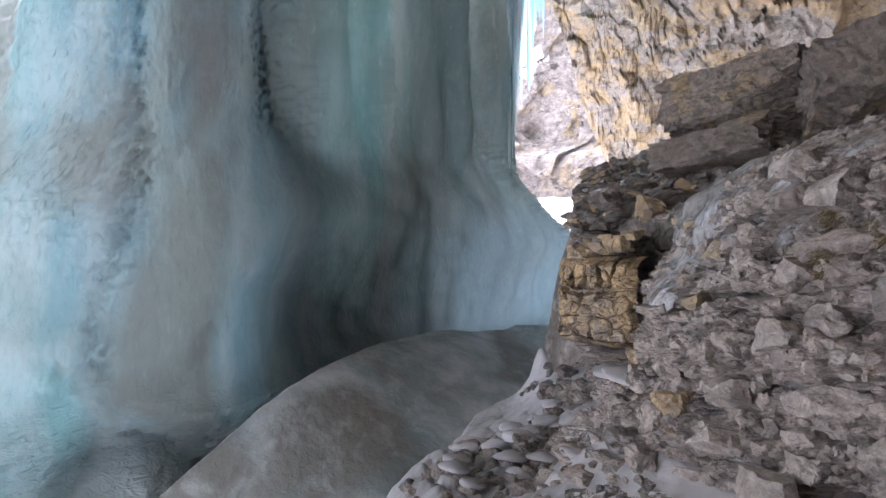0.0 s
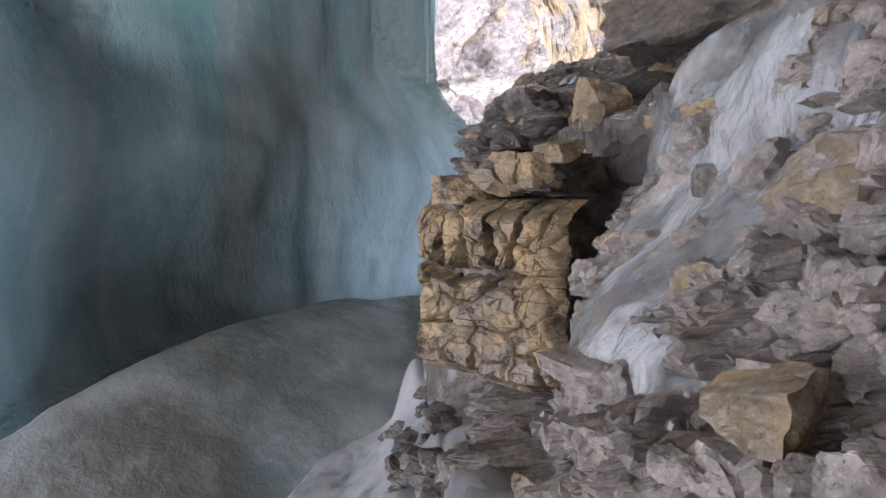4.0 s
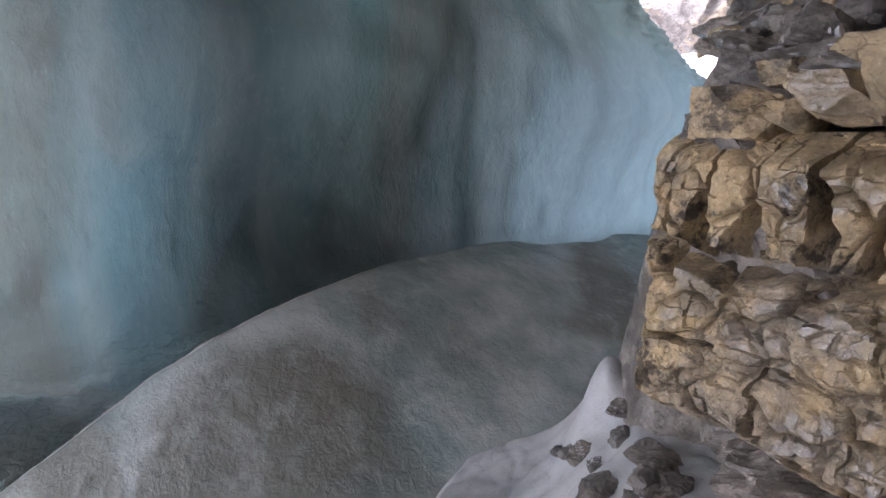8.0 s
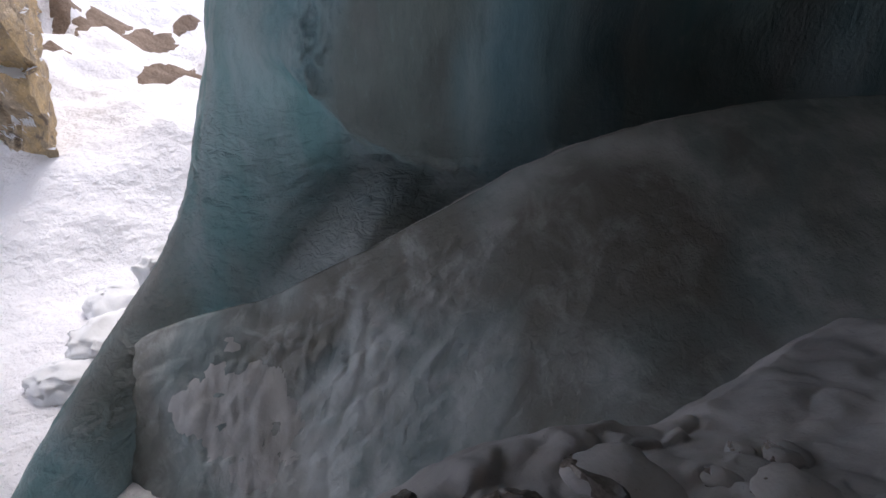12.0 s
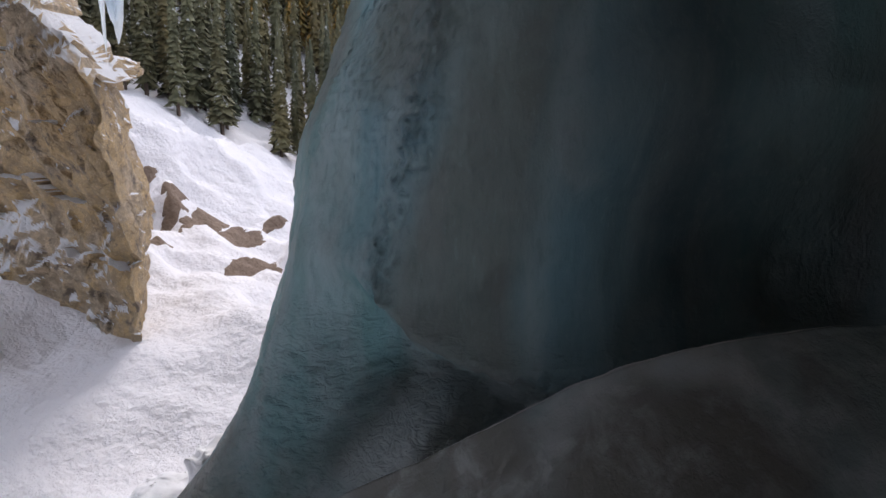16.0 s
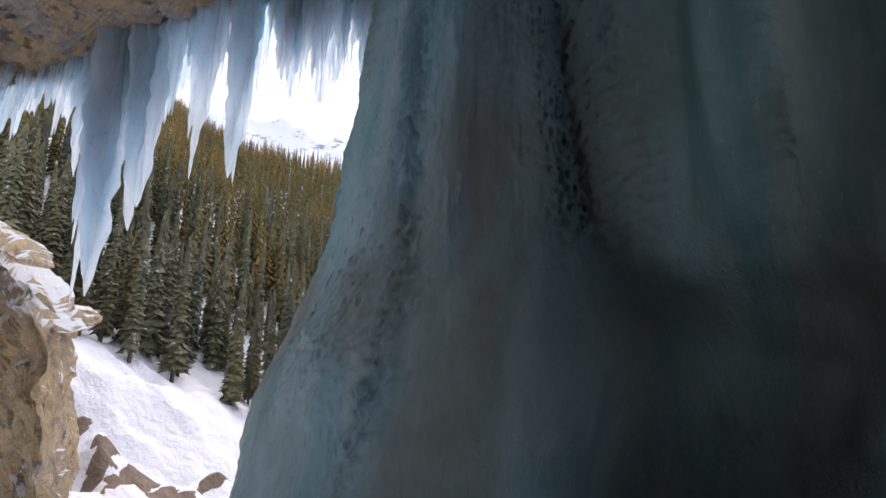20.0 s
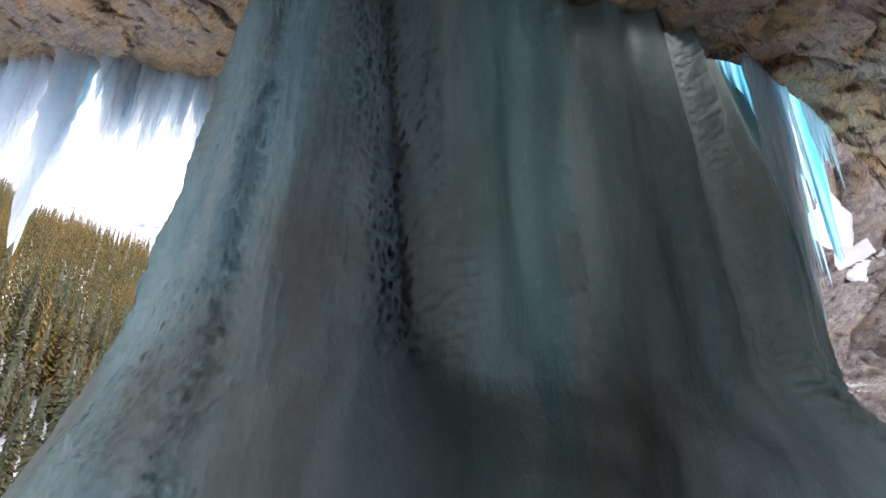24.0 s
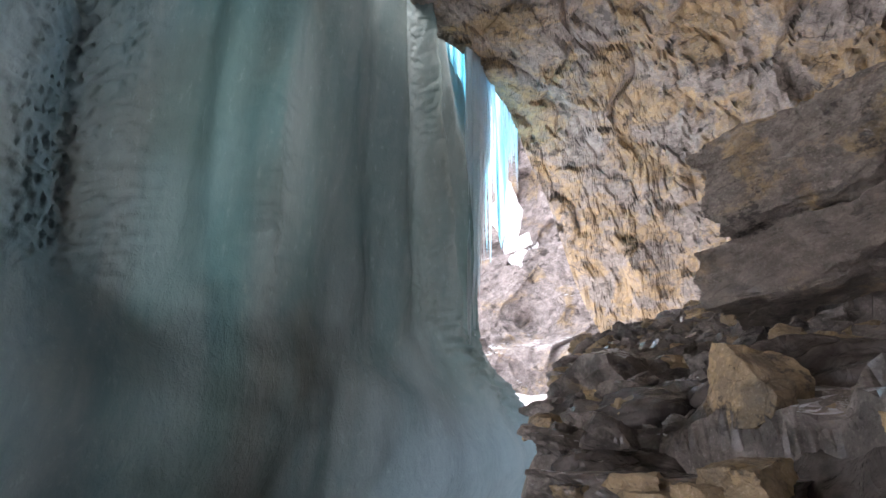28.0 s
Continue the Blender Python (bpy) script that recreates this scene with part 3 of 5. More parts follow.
def ice_apron():
    n, k = 460, 300
    s = np.linspace(-4, 18.5, n)
    a = np.linspace(0, 1, k)
    S, A = np.meshgrid(s, a, indexing="ij")
    wc = soft_line(s, [-4, 5.8, 10, 18], [-10.3, -10.35, -11.3, -11.4], 101)[:, None]
    zc = soft_line(s, CREST_S, CREST_Z, 21)[:, None]
    W = wc - 1.6 + 10.0 * A ** 1.1
    dw = W - wc
    slope = soft_line(s, [-4, 2, 6, 9, 13, 18], [1.6, 1.35, 0.9, 0.55, 0.35, 0.2], 61)[:, None]
    p = np.stack((S, W, 0 * S), 2).reshape(-1, 3)

    def f(v, o, seed):
        return fractal(p * np.array(v), o, seed).reshape(S.shape)

    Z = zc - slope * (np.sqrt(np.clip(dw, 0, None) ** 2 + 0.12) - 0.35) - 0.9 * np.clip(-dw, 0, None)
    Z = Z + 0.2 * f((0.35, 0.35, 1), 2, 71) * step(0.3, 2.0, dw) + (0.09 * np.abs(f((1.2, 3, 1), 2, 77)) + 0.07 * np.abs(f((4, 8, 1), 2, 78))) * step(0.0, 1.0, dw) * (1 - step(3, 6.5, S)) + 0.02 * np.abs(f((9, 12, 1), 2, 76)) * step(0.2, 1.2, dw) * (1 - step(6, 9, S)) + 0.01 * f((3, 3, 1), 2, 79) + 0.05 * bell(dw, 0.05, 0.08)
    Z = np.maximum(Z, -8.0)
    # the outer end draws in towards the path
    S = S + 0.2 * (4.4 - S) * np.clip(1 - (-3 - W) / 7.35, 0, 0.5) * (1 - step(0.0, 3.5, S))
    ap = thing("ice_apron", "grey rippled ice mound with a sharp crest at the column's foot", "ice mound")
    part("mound", sheet("mound", to_world(S, W, Z), APRON_ICE, flip=True), ap)
    # a crusted white patch low on the mound
    i0, i1 = np.searchsorted(s, -0.6), np.searchsorted(s, 3.2)
    fs, fz = S[i0:i1, ::2], Z[i0:i1, ::2]
    fp = np.stack((fs, W[i0:i1, ::2], fz), 2).reshape(-1, 3)
    cover = 0.55 - ((fs - 1.3) / 1.35) ** 2 - ((fz + 5.0) / 0.85) ** 2 + 0.55 * fractal(fp * 1.6, 4, 303).reshape(fs.shape)
    crack = facets(fp * np.array((1.6, 1.6, 2.4)) + 0.3, 304)[1].reshape(fs.shape)
    lift = np.clip(cover * 0.10, -0.12, 0.03) - 0.02 * (1 - crack) ** 6
    part("frost_crust", sheet("frost_crust", to_world(fs, W[i0:i1, ::2] + 0.6 * lift, fz + 0.8 * lift), FROST_AND_GLEAM, flip=True), ap, "cracked white frost crust")
    # a thin pale strip along the crest, painting the light its edge catches
    i = np.arange(150, 270)
    j = np.argmin(np.abs(dw), 1)[i]
    th = np.linspace(0, 2 * np.pi, 8, endpoint=False)
    q = np.stack((s[i], 0 * s[i], 0 * s[i]), 1)
    r = 0.028 * (0.6 + 0.6 * np.abs(fractal(q * 3.0, 3, 301))) * np.sin(np.linspace(0.05, np.pi - 0.05, len(i)))
    RS = np.repeat(S[i, j][None], 8, 0)
    RW = W[i, j][None] + np.cos(th)[:, None] * r
    RZ = Z[i, j][None] + np.sin(th)[:, None] * r
    part("frost_ridge", sheet("frost_ridge", to_world(RS, RW, RZ), FROST_AND_GLEAM, ring=True), ap, "thin pale strip standing in for light on the crest")


ice_apron()


# ---- the cave: roof and walls of one overhanging rock mass ----
def soft_least(values, k):
    return (sum(v ** -k for v in values)) ** (-1.0 / k)


# below -40 and above 92 the rock is unseen, closed or opened to shape light
LIP_AZ = [-200, -60, -40, -30, -24, -20, -17, -14, -11.8, -9.5, -7.6, -4.0, 3.0, 14, 24, 45, 57, 69, 77, 87, 92, 110, 132, 140, 170]
LIP_EL = [-40, -40, -30, -12, -2, 4, 10, 16.5, 24, 29.5, 33.5, 38.2, 42.8, 46, 42, 36, 37.5, 35.1, 30.1, 23.8, 21, 18, 22, -40, -40]


def lip_height(az):
    return np.interp(az, LIP_AZ, LIP_EL)


def roof_distance(D):
    walls = []
    for nrm, off in (((0.05, 0.05, 1.0), 10.6), ((0.75, 0.30, 0.6), 15.5), ((0.8, -0.6, 0.2), 7.5), ((-0.2, -1, 0.15), 11.0), ((-0.95, -0.2, 0.2), 24.0)):
        v = np.array(nrm) / np.linalg.norm(nrm)
        walls.append(off / np.clip(D @ v, 0.02, None))
    return np.minimum(soft_least(walls, 8), 60)


def heading(az, el):
    az, el = np.radians(az), np.radians(el)
    return np.stack((-np.sin(az) * np.cos(el), np.cos(az) * np.cos(el), np.sin(el)), -1)


def cave_roof():
    ne = 240
    az = np.concatenate((np.linspace(-190, -45, 120), np.linspace(-44.5, -25, 70), np.linspace(-24.8, 4, 300), np.linspace(4.2, 100, 240), np.linspace(101, 169.9, 80)))
    lip = lip_height(az) + 0.8 * fractal(np.stack((az * 0.25, 0 * az, 0 * az), 1), 3, 80)
    e = np.linspace(0, 1, ne)
    AZ = np.repeat(az[:, None], ne, 1)
    EL = lip[:, None] + (89.0 - lip[:, None]) * e[None] ** 0.85
    D = heading(AZ, EL)
    r = roof_distance(D)
    p = (HOME + D * r[..., None]).reshape(-1, 3)
    rot = np.array(Euler((0.5, 0.35, 0.2)).to_matrix())
    q = p @ rot.T
    q = q + 0.3 * np.stack([fractal(q * 0.8 + 9 * i, 2, 83 + i) for i in range(3)], 1)
    h1, c1 = facets(q * np.array((0.35, 0.35, 0.8)), 5)
    h2, c2 = facets(q * np.array((1.1, 1.1, 2.6)), 6)
    h3, c3 = facets(q * np.array((3.2, 3.2, 6.0)), 8)
    h4, c4 = facets(q * np.array((7.5, 7.5, 13.0)), 9)
    out = 0.8 * fractal(p * 0.12, 3, 81) + 0.30 * h1 * c1 + 0.15 * h2 * c2 + 0.06 * h3 * c3 + 0.03 * h4 * c4 + 0.2 * (1 - c1) ** 5 + 0.08 * (1 - c2) ** 5
    r = r + out.reshape(r.shape)
    inner = HOME + D * r[..., None]
    outer = HOME + D * (r + 2.5)[..., None] + np.array((0, 0, 1.5))
    pts = np.concatenate((outer[:, ::-1][:, ::12], inner), 1)
    tagged(new("cave_roof", sheet("cave_roof", pts, ROOF, flip=True, smooth=False)), "overhanging limestone cave roof with yellow stains", "cave roof", kind="structure")


cave_roof()


def far_wall():
    n, k = 300, 260
    a, b = np.meshgrid(np.linspace(0, 1, n), np.linspace(0, 1, k), indexing="ij")
    X = -6 + 32 * a
    Y = 56 - 18 * a + 3 * np.sin(a * 5) - 5.0 * b + 3.5 * step(0.3, 0.34, b) + 2.0 * step(0.52, 0.55, b)
    Z = -3 + 40 * b
    p = np.stack((X, Y, Z), 2).reshape(-1, 3)
    q = p + 1.2 * np.stack([fractal(p * 0.25 + 9 * i, 2, 183 + i) for i in range(3)], 1)
    h1, c1 = facets(q * np.array((0.14, 0.14, 0.2)), 15)
    h2, c2 = facets(q * np.array((0.45, 0.45, 0.7)), 16)
    h3, c3 = facets(q * np.array((1.5, 1.5, 2.2)), 17)
    Y = Y - (1.0 * h1 + 0.45 * h2 * c2 + 0.16 * h3 * c3).reshape(X.shape)
    # the hole
    Y = Y + 2.2 * np.exp(-(((X - 8.4 + 0.35 * (Z - 12)) / 0.7) ** 2 + ((Z - 12.2) / 1.0) ** 2 + 0.5 * fractal(p * 1.1, 2, 19).reshape(X.shape)).clip(0) ** 1.5)
    tagged(new("cliff", sheet("cliff", np.stack((X, Y, Z), 2), FAR_ROCK, smooth=False)), "pale pinkish limestone cliff with snow patches and a hole", "cliff", kind="structure")


far_wall()


def clay_cliff():
    n, k = 300, 260
    t, b = np.meshgrid(np.linspace(-1, 1, n), np.linspace(0, 1, k), indexing="ij")
    a = np.clip(t, 0, 1)
    turn = np.clip(-t, 0, 1)
    # a nose at the gully, the face running off to the west, the far side turning away
    bulge = 0.4 * bell(b, 0.75, 0.12)
    X = -17.6 - 16 * a - 13 * turn ** 1.3
    Y = 8.3 - 7.5 * a + 3.2 * turn ** 1.3 + 0.15 * bell(b, 0.38, 0.3) - 0.6 * step(0.75, 1, b)
    top = 3.0 + 10.0 * a ** 0.75 + 2.0 * turn + 0.5 * np.sin(9 * t) * np.abs(t)
    Z = -8 + (top + 8) * b
    p = np.stack((X, Y, Z), 2).reshape(-1, 3)
    q = p + 0.6 * np.stack([fractal(p * 0.5 + 9 * i, 2, 283 + i) for i in range(3)], 1)
    h1, c1 = facets(q * np.array((0.5, 0.5, 0.35)), 25)
    h2, c2 = facets(q * np.array((1.6, 1.6, 1.5)), 26)
    o = (0.55 * fractal(p * 0.3, 3, 91) + 0.3 * h1 * c1 + 0.2 * h2 * c2).reshape(X.shape) + bulge
    saw = ((Z + 0.5 * fractal(p * 0.5, 3, 95).reshape(X.shape)) / 1.9) % 1.0
    o = o + 0.5 * (saw - 0.5) * step(-0.15, 0.3, fractal(p * 0.45, 2, 97).reshape(X.shape))
    Y = Y - o * 0.75
    X = X + o * 0.55
    pts = np.stack((X, Y, Z), 2)
    rim = pts[:, -1:]
    cap = np.concatenate([rim + np.array((-6.0, 2.2, 0.55)) * w + np.array((0, 0, 0.25)) * min(1, w * 8) for w in (0.03, 0.1, 0.25, 0.5, 1.0)], 1)
    cap[..., 2] += 0.35 * fractal(cap.reshape(-1, 3) * 0.7, 3, 93).reshape(cap.shape[:2])
    pts = np.concatenate((pts, cap), 1)
    tagged(new("clay_cliff", sheet("clay_cliff", pts, CLAY, smooth=False)), "ochre earth and rock cliff patched with snow", "cliff", kind="structure")


clay_cliff()


# ---- the rock wall beside the path ----
def wall_x(y, z):
    base = np.interp(y, [-3, 2, 3.8, 4.6, 5.0, 6.4, 7.4, 9.6], [4.4, 3.0, 2.42, 2.05, 1.87, 1.62, 1.95, 2.25])
    base = base + step(0.08, 0.3, z) * (0.30 * step(5.3, 6.4, y) + 2.4 * step(0, 0.18, y - 6.58 - 0.6 * np.clip(z - 0.6, 0, 1.2)))
    return base + np.interp(z, [-2, -0.3, 0.05, 0.2, 0.8, 1.1, 1.55, 2.1, 2.8], [0.1, 0.0, 0.02, 0.18, 0.24, 0.45, 0.85, 1.05, 2.2])


def blocks(y, z, fy, fz, seed, tilt=0.8):
    """Bedded rock: courses broken into blocks, each with its own height and slope. Returns the height, and the distance to a joint in metres."""
    r = np.floor(z * fz)
    o1, o2, _, _ = hashed(r, 0 * r, 0 * r, seed)
    f = fy * (0.6 + 0.8 * o2)
    along = y * f + 9 * o1
    c = np.floor(along)
    r1, r2, r3, r4 = hashed(c, r, 0 * r + 5, seed + 1)
    u, v = along - c, z * fz - r
    h = r1 * 2 - 1 + tilt * ((r2 - 0.5) * (u - 0.5) + (r3 - 0.5) * (v - 0.5)) * 3
    gap = np.minimum(np.minimum(u, 1 - u) / f, np.minimum(v, 1 - v) / fz)
    return h, gap


def wall_relief(y, z):
    """How far the rock stands out: beds, blocks between joints, small breaks."""
    shape = y.shape
    p = np.stack((0 * y + 0.5, y, z), -1).reshape(-1, 3)
    n1, n2 = fractal(p * 1.1, 3, 383), fractal(p * 1.3 + 9, 3, 384)
    n3, n4 = fractal(p * 5, 2, 385), fractal(p * 5 + 9, 2, 386)
    yy = p[:, 1] + 0.16 * n1 + 0.026 * n3
    zz = p[:, 2] + 0.10 * p[:, 1] + 0.075 * n2 + 0.020 * n4
    h1, g1 = blocks(yy, zz, 1.7, 3.1, 31)
    h2, g2 = blocks(yy + 3.3, zz + 0.11, 5.0, 7.0, 32, 1.2)
    q = np.stack((p[:, 0], yy, zz), 1)
    h4, c4 = facets(q * np.array((1, 3.4, 4.6)), 35, 0.9, flat=0)
    rough = 0.55 + 0.6 * step(-0.5, 0.5, fractal(p * 0.8, 2, 391))
    o = 0.09 * fractal(p * 0.9, 3, 95) + 0.08 * h1 + rough * (0.05 * h2 + 0.055 * h4)
    open1 = step(-0.3, 0.4, fractal(p * 1.7, 2, 393))
    o = o - 0.16 * open1 * (1 - step(0.0, 0.04, g1)) - 0.06 * rough * (1 - step(0, 0.02, g2)) - 0.05 * (1 - c4) ** 4 * rough
    # the long open joint low in the wall and the icy recess above it
    joint = p[:, 2] + 0.03 * n2 - 0.37 - 0.13 * (5 - p[:, 1])
    o = o - 0.15 * bell(joint, 0, 0.016) * step(2.8, 3.3, p[:, 1]) + 0.06 * bell(joint, 0.10, 0.07)
    recess = p[:, 2] + 0.06 * n1 - 1.08 - 0.3 * (5.1 - p[:, 1])
    o = o - 0.10 * bell(recess, 0, 0.045) + 0.06 * bell(recess, -0.16, 0.08)
    return o.reshape(shape)


def side_wall():
    k = 480
    along = np.concatenate((np.linspace(-3, 2.3, 60), np.linspace(2.35, 6.9, 700), np.linspace(6.95, 9.6, 120)))
    y, z = np.meshgrid(along, np.linspace(-1.5, 2.7, k), indexing="ij")
    x = wall_x(y, z) - wall_relief(y, z)
    far = np.hypot(np.diff(x, axis=0), np.diff(y, axis=0))
    kern = np.hanning(23) / np.hanning(23).sum()
    far = np.apply_along_axis(lambda a: np.convolve(np.pad(a, 11, mode="edge"), kern, "valid"), 1, far)
    run = np.concatenate((np.zeros((1, k)), np.cumsum(far, 0)))
    run = 0.7 * run / run[-1] + 0.3 * np.linspace(0, 1, len(along))[:, None]
    even = np.linspace(0, 1, len(along))
    y = np.stack([np.interp(even, run[:, i], along) for i in range(k)], 1)
    x = wall_x(y, z) - wall_relief(y, z)
    pts = np.stack((x, y, z), 2)
    nrm = np.cross(np.gradient(pts, axis=1), np.gradient(pts, axis=0))
    nrm /= np.linalg.norm(nrm, axis=2)[..., None] + 1e-9
    q = pts.reshape(-1, 3) + 0.03 * np.stack([fractal(pts.reshape(-1, 3) * 6 + 9 * i, 2, 483 + i) for i in range(3)], 1)
    h1, c1 = facets(q * np.array((9, 9, 12)), 38, 1.0)
    h2, c2 = facets(q * np.array((24, 24, 28)), 39, 1.0)
    fine = 0.022 * h1 * c1 - 0.02 * (1 - c1) ** 4 + 0.008 * h2 * c2
    x, y, z = np.moveaxis(pts + nrm * fine.reshape(x.shape)[..., None], 2, 0)
    wall = tagged(new("wall_east", sheet("wall_east", np.stack((x, y, z), 2), ROCK, flip=True, smooth=False)), "rough grey layered limestone wall with broken ledges", "rock wall", kind="structure")
    # clear ice that has run down over the wall
    y, z = np.meshgrid(np.linspace(4.2, 7.3, 290), np.linspace(-0.2, 2.5, 240), indexing="ij")
    p = np.stack((0 * y, y, z), 2).reshape(-1, 3)
    thick = 0.16 * fractal(p * np.array((1, 1.3, 1.0)), 3, 305).reshape(y.shape)
    rag = 0.25 * fractal(p * 2, 2, 307).reshape(y.shape)
    want = np.maximum(step(4.9, 6.0, y) * step(0.35, 1.1, z + rag), 0.75 * step(4.4, 4.9, y + rag) * step(1.5, 1.8, z + rag))
    want = want * 2.2 - 1.7
    smooth_x = wall_x(y, z) - 0.10 * fractal(p * 0.9, 3, 95).reshape(y.shape)
    x = smooth_x - 0.15 * want - thick * 0.55 - 0.02 * np.abs(fractal(p * 6, 2, 309)).reshape(y.shape)
    tagged(new("ice_glaze", sheet("ice_glaze", np.stack((x, y, z), 2), GLAZE, flip=True)), "clear bulging ice frozen over the rock wall", "ice", kind="structure")
    return wall


WALL = side_wall()


def ledge_height(x, y):
    return 1.72 + 0.35 * (x - 2.5) + 0.17 * (y - 8)


def ledge_edge(y):
    return np.interp(y, [-3, 3, 6.4, 7.0, 7.6, 8.4, 8.9, 9.6, 12, 16, 18], [4.6, 3.4, 2.75, 3.1, 3.0, 2.6, 2.2, 2.05, 2.85, 4.15, 4.9])


def ledge():
    n, k = 300, 420
    x, y = np.meshgrid(1.4 + 12 * np.linspace(0, 1, n) ** 1.6, np.linspace(-3, 18, k), indexing="ij")
    p = np.stack((x, y, 0 * x), 2).reshape(-1, 3)
    q = p + 0.2 * np.stack([fractal(p * 1.5 + 9 * i, 2, 483 + i) for i in range(3)], 1)
    h1, c1 = facets(q * np.array((1.3, 1.3, 1)), 45, flat=2)
    h2, c2 = facets(q * np.array((4, 4, 1)), 46, flat=2)
    z = ledge_height(x, y) + (0.14 * h1 * c1 + 0.06 * h2 * c2 + 0.1 * fractal(p, 3, 99)).reshape(x.shape)
    wob = 0.15 * fractal(p * 1.2, 3, 101).reshape(x.shape)
    z = z - 5 * np.clip(ledge_edge(y) + wob - x, 0, None)
    z = z - 4.0 * step(15.8, 17.5, y)
    tagged(new("ledge", sheet("ledge", np.stack((x, y, z), 2), LEDGE, smooth=False)), "dark icy rock ledge above the wall", "rock ledge", kind="structure")


ledge()


def rough_stone(seed, n, cuts, rough, size, boxy=1.0):
    v, f = chunk(seed, n, cuts, rough)
    w = v * np.array(size) * 3
    h, c = facets(w * 1.1 + seed, seed)
    h2, c2 = facets(w * 3.5 + seed, seed + 1)
    if n > 50:
        h3, c3 = facets(w * 9 + seed, seed + 2)
        h2, c2 = h2 + 0.5 * h3, c2 * (0.5 + 0.5 * c3)
    nrm = v / np.linalg.norm(v, axis=1)[:, None]
    v = v + nrm * (0.05 * h * c + 0.03 * h2 * c2)[:, None] * boxy
    return v * np.array(size), f


def boulder(name, seed, at, size, turn, mat_, label, cuts=10, n=26, rough=0.05, category="boulder"):
    v, f = rough_stone(seed, n, cuts, rough, size)
    ob = new(name, mesh_of(name, v, f, mat_, smooth=False))
    ob.matrix_world = pose(*at, *turn)
    return tagged(ob, label, category)


def yellow_block():
    """A squared boulder: a dark glazed body faced with ochre plates and a broken course of stones on top."""
    at = Vector((2.12, 7.6, 0))
    e = Vector((-0.69, 0.724, 0))
    inward = Vector((0.724, 0.69, 0))
    block = thing("boulder", "large squared ochre limestone boulder glazed with dark ice", "boulder", at=at)
    turn = math.degrees(math.atan2(e.y, e.x))
    # u runs along the face, z up, out is how far a piece stands proud of the face
    pieces = [("rock_body", 3, 0.13, 0.86, 0.66, 0.60, 0.60, -0.02, LEDGE, 44), ("rock_body", 4, 0.14, 1.54, 0.50, 0.14, 0.6, -0.03, LEDGE, 30)]
    for nm, u0, z0, u1, z1, out in (
            ("top_stone", 0.52, 1.55, 0.27, 1.38, 0.05), ("top_stone", 0.26, 1.50, 0.17, 1.40, 0.02), ("top_stone", 0.17, 1.58, -0.06, 1.43, 0.07), ("top_stone", -0.06, 1.63, -0.21, 1.46, 0.10), ("top_stone", -0.20, 1.66, -0.36, 1.48, 0.08),
            ("top_stone", 0.10, 1.69, -0.12, 1.57, 0.0), ("top_stone", 0.36, 1.64, 0.20, 1.56, -0.05), ("top_stone", -0.25, 1.74, -0.45, 1.62, 0.0)):
        pieces.append((nm, 20 + len(pieces), (u0 + u1) / 2, (z0 + z1) / 2, abs(u0 - u1) / 2 * 1.08, abs(z0 - z1) / 2 * 1.1, 0.12, out, OCHRE, 30))
    for nm, seed, u, z, hu, hz, depth, out, mat_, n in pieces:
        v, f = rough_stone(seed, n, 5 if nm != "rock_body" else 3, 0.07, (hu, depth, hz), 1.3)
        c = e * u + inward * (depth - out) + Vector((0, 0, z))
        me = mesh_of(nm, v, f, mat_, smooth=False)
        ob = part(nm, me, block, "" if mat_ == OCHRE else "dark ice-glazed rock")
        ob.matrix_basis = pose(c.x, c.y, c.z, 0, 0, turn)
    # the ochre face: tall plates above, a broad cracked mass below, dark ice showing in the channels between
    n, k = 250, 250
    U, Z = np.meshgrid(np.linspace(-0.47, 0.74, n), np.linspace(0.2, 1.40, k), indexing="ij")
    p = np.stack((U, 0 * U, Z), 2).reshape(-1, 3)
    n1, n2, n3 = fractal(p * 3, 4, 701), fractal(p * 3 + 9, 4, 702), fractal(p * 14, 3, 703)
    uu, zz = p[:, 0] + 0.045 * n1 + 0.006 * n3 + 0.08 * p[:, 2], p[:, 2] + 0.04 * n2 + 0.006 * n3
    ha, ga = blocks(uu + 0.4, zz + 0.22, 4.2, 1.7, 711, 0.3)
    hb, gb = blocks(uu, zz, 1.3, 3.4, 713, 0.3)
    hc = blocks(uu, zz, 9, 11, 715, 0.6)[0]
    hd, cd = facets(np.stack((uu * 17, 0 * uu, zz * 19), 1), 717, 0.6, flat=1)
    he, ce = facets(np.stack((uu * 5, 0 * uu, zz * 6), 1), 719, 0.35, flat=1)
    upper = step(0.80, 0.92, zz - 0.25 * (0.1 - uu) * (uu < 0.1))
    wide = np.clip(0.030 + 0.045 * fractal(p * 2.2, 2, 721), 0.004, 0.09)
    out = 0.085 + 0.015 * he + 0.013 * hc + 0.013 * hd * cd + 0.024 * np.where(upper > 0.5, ha, hb) + 0.004 * n3
    out = out - 0.17 * upper * (1 - step(0.0, 1.0, ga / wide)) - 0.10 * (1 - upper) * (1 - step(0.0, 1.0, gb / (0.4 * wide))) * step(-0.2, 0.3, fractal(p * 4, 2, 723)) - 0.03 * (1 - ce) ** 4
    ends = np.clip(np.abs(p[:, 0] - 0.13 + 0.03 * n1) - 0.47, 0, None) ** 2 * 7.0 + np.clip(np.abs(p[:, 2] - 0.80 + 0.03 * n2) - 0.47, 0, None) ** 2 * 12
    out = (out - ends).reshape(U.shape)
    face = part("rock_face", sheet("rock_face", np.stack((U, out, Z), 2), OCHRE, flip=True, smooth=False), block, "cracked ochre rock face with dark icy channels")
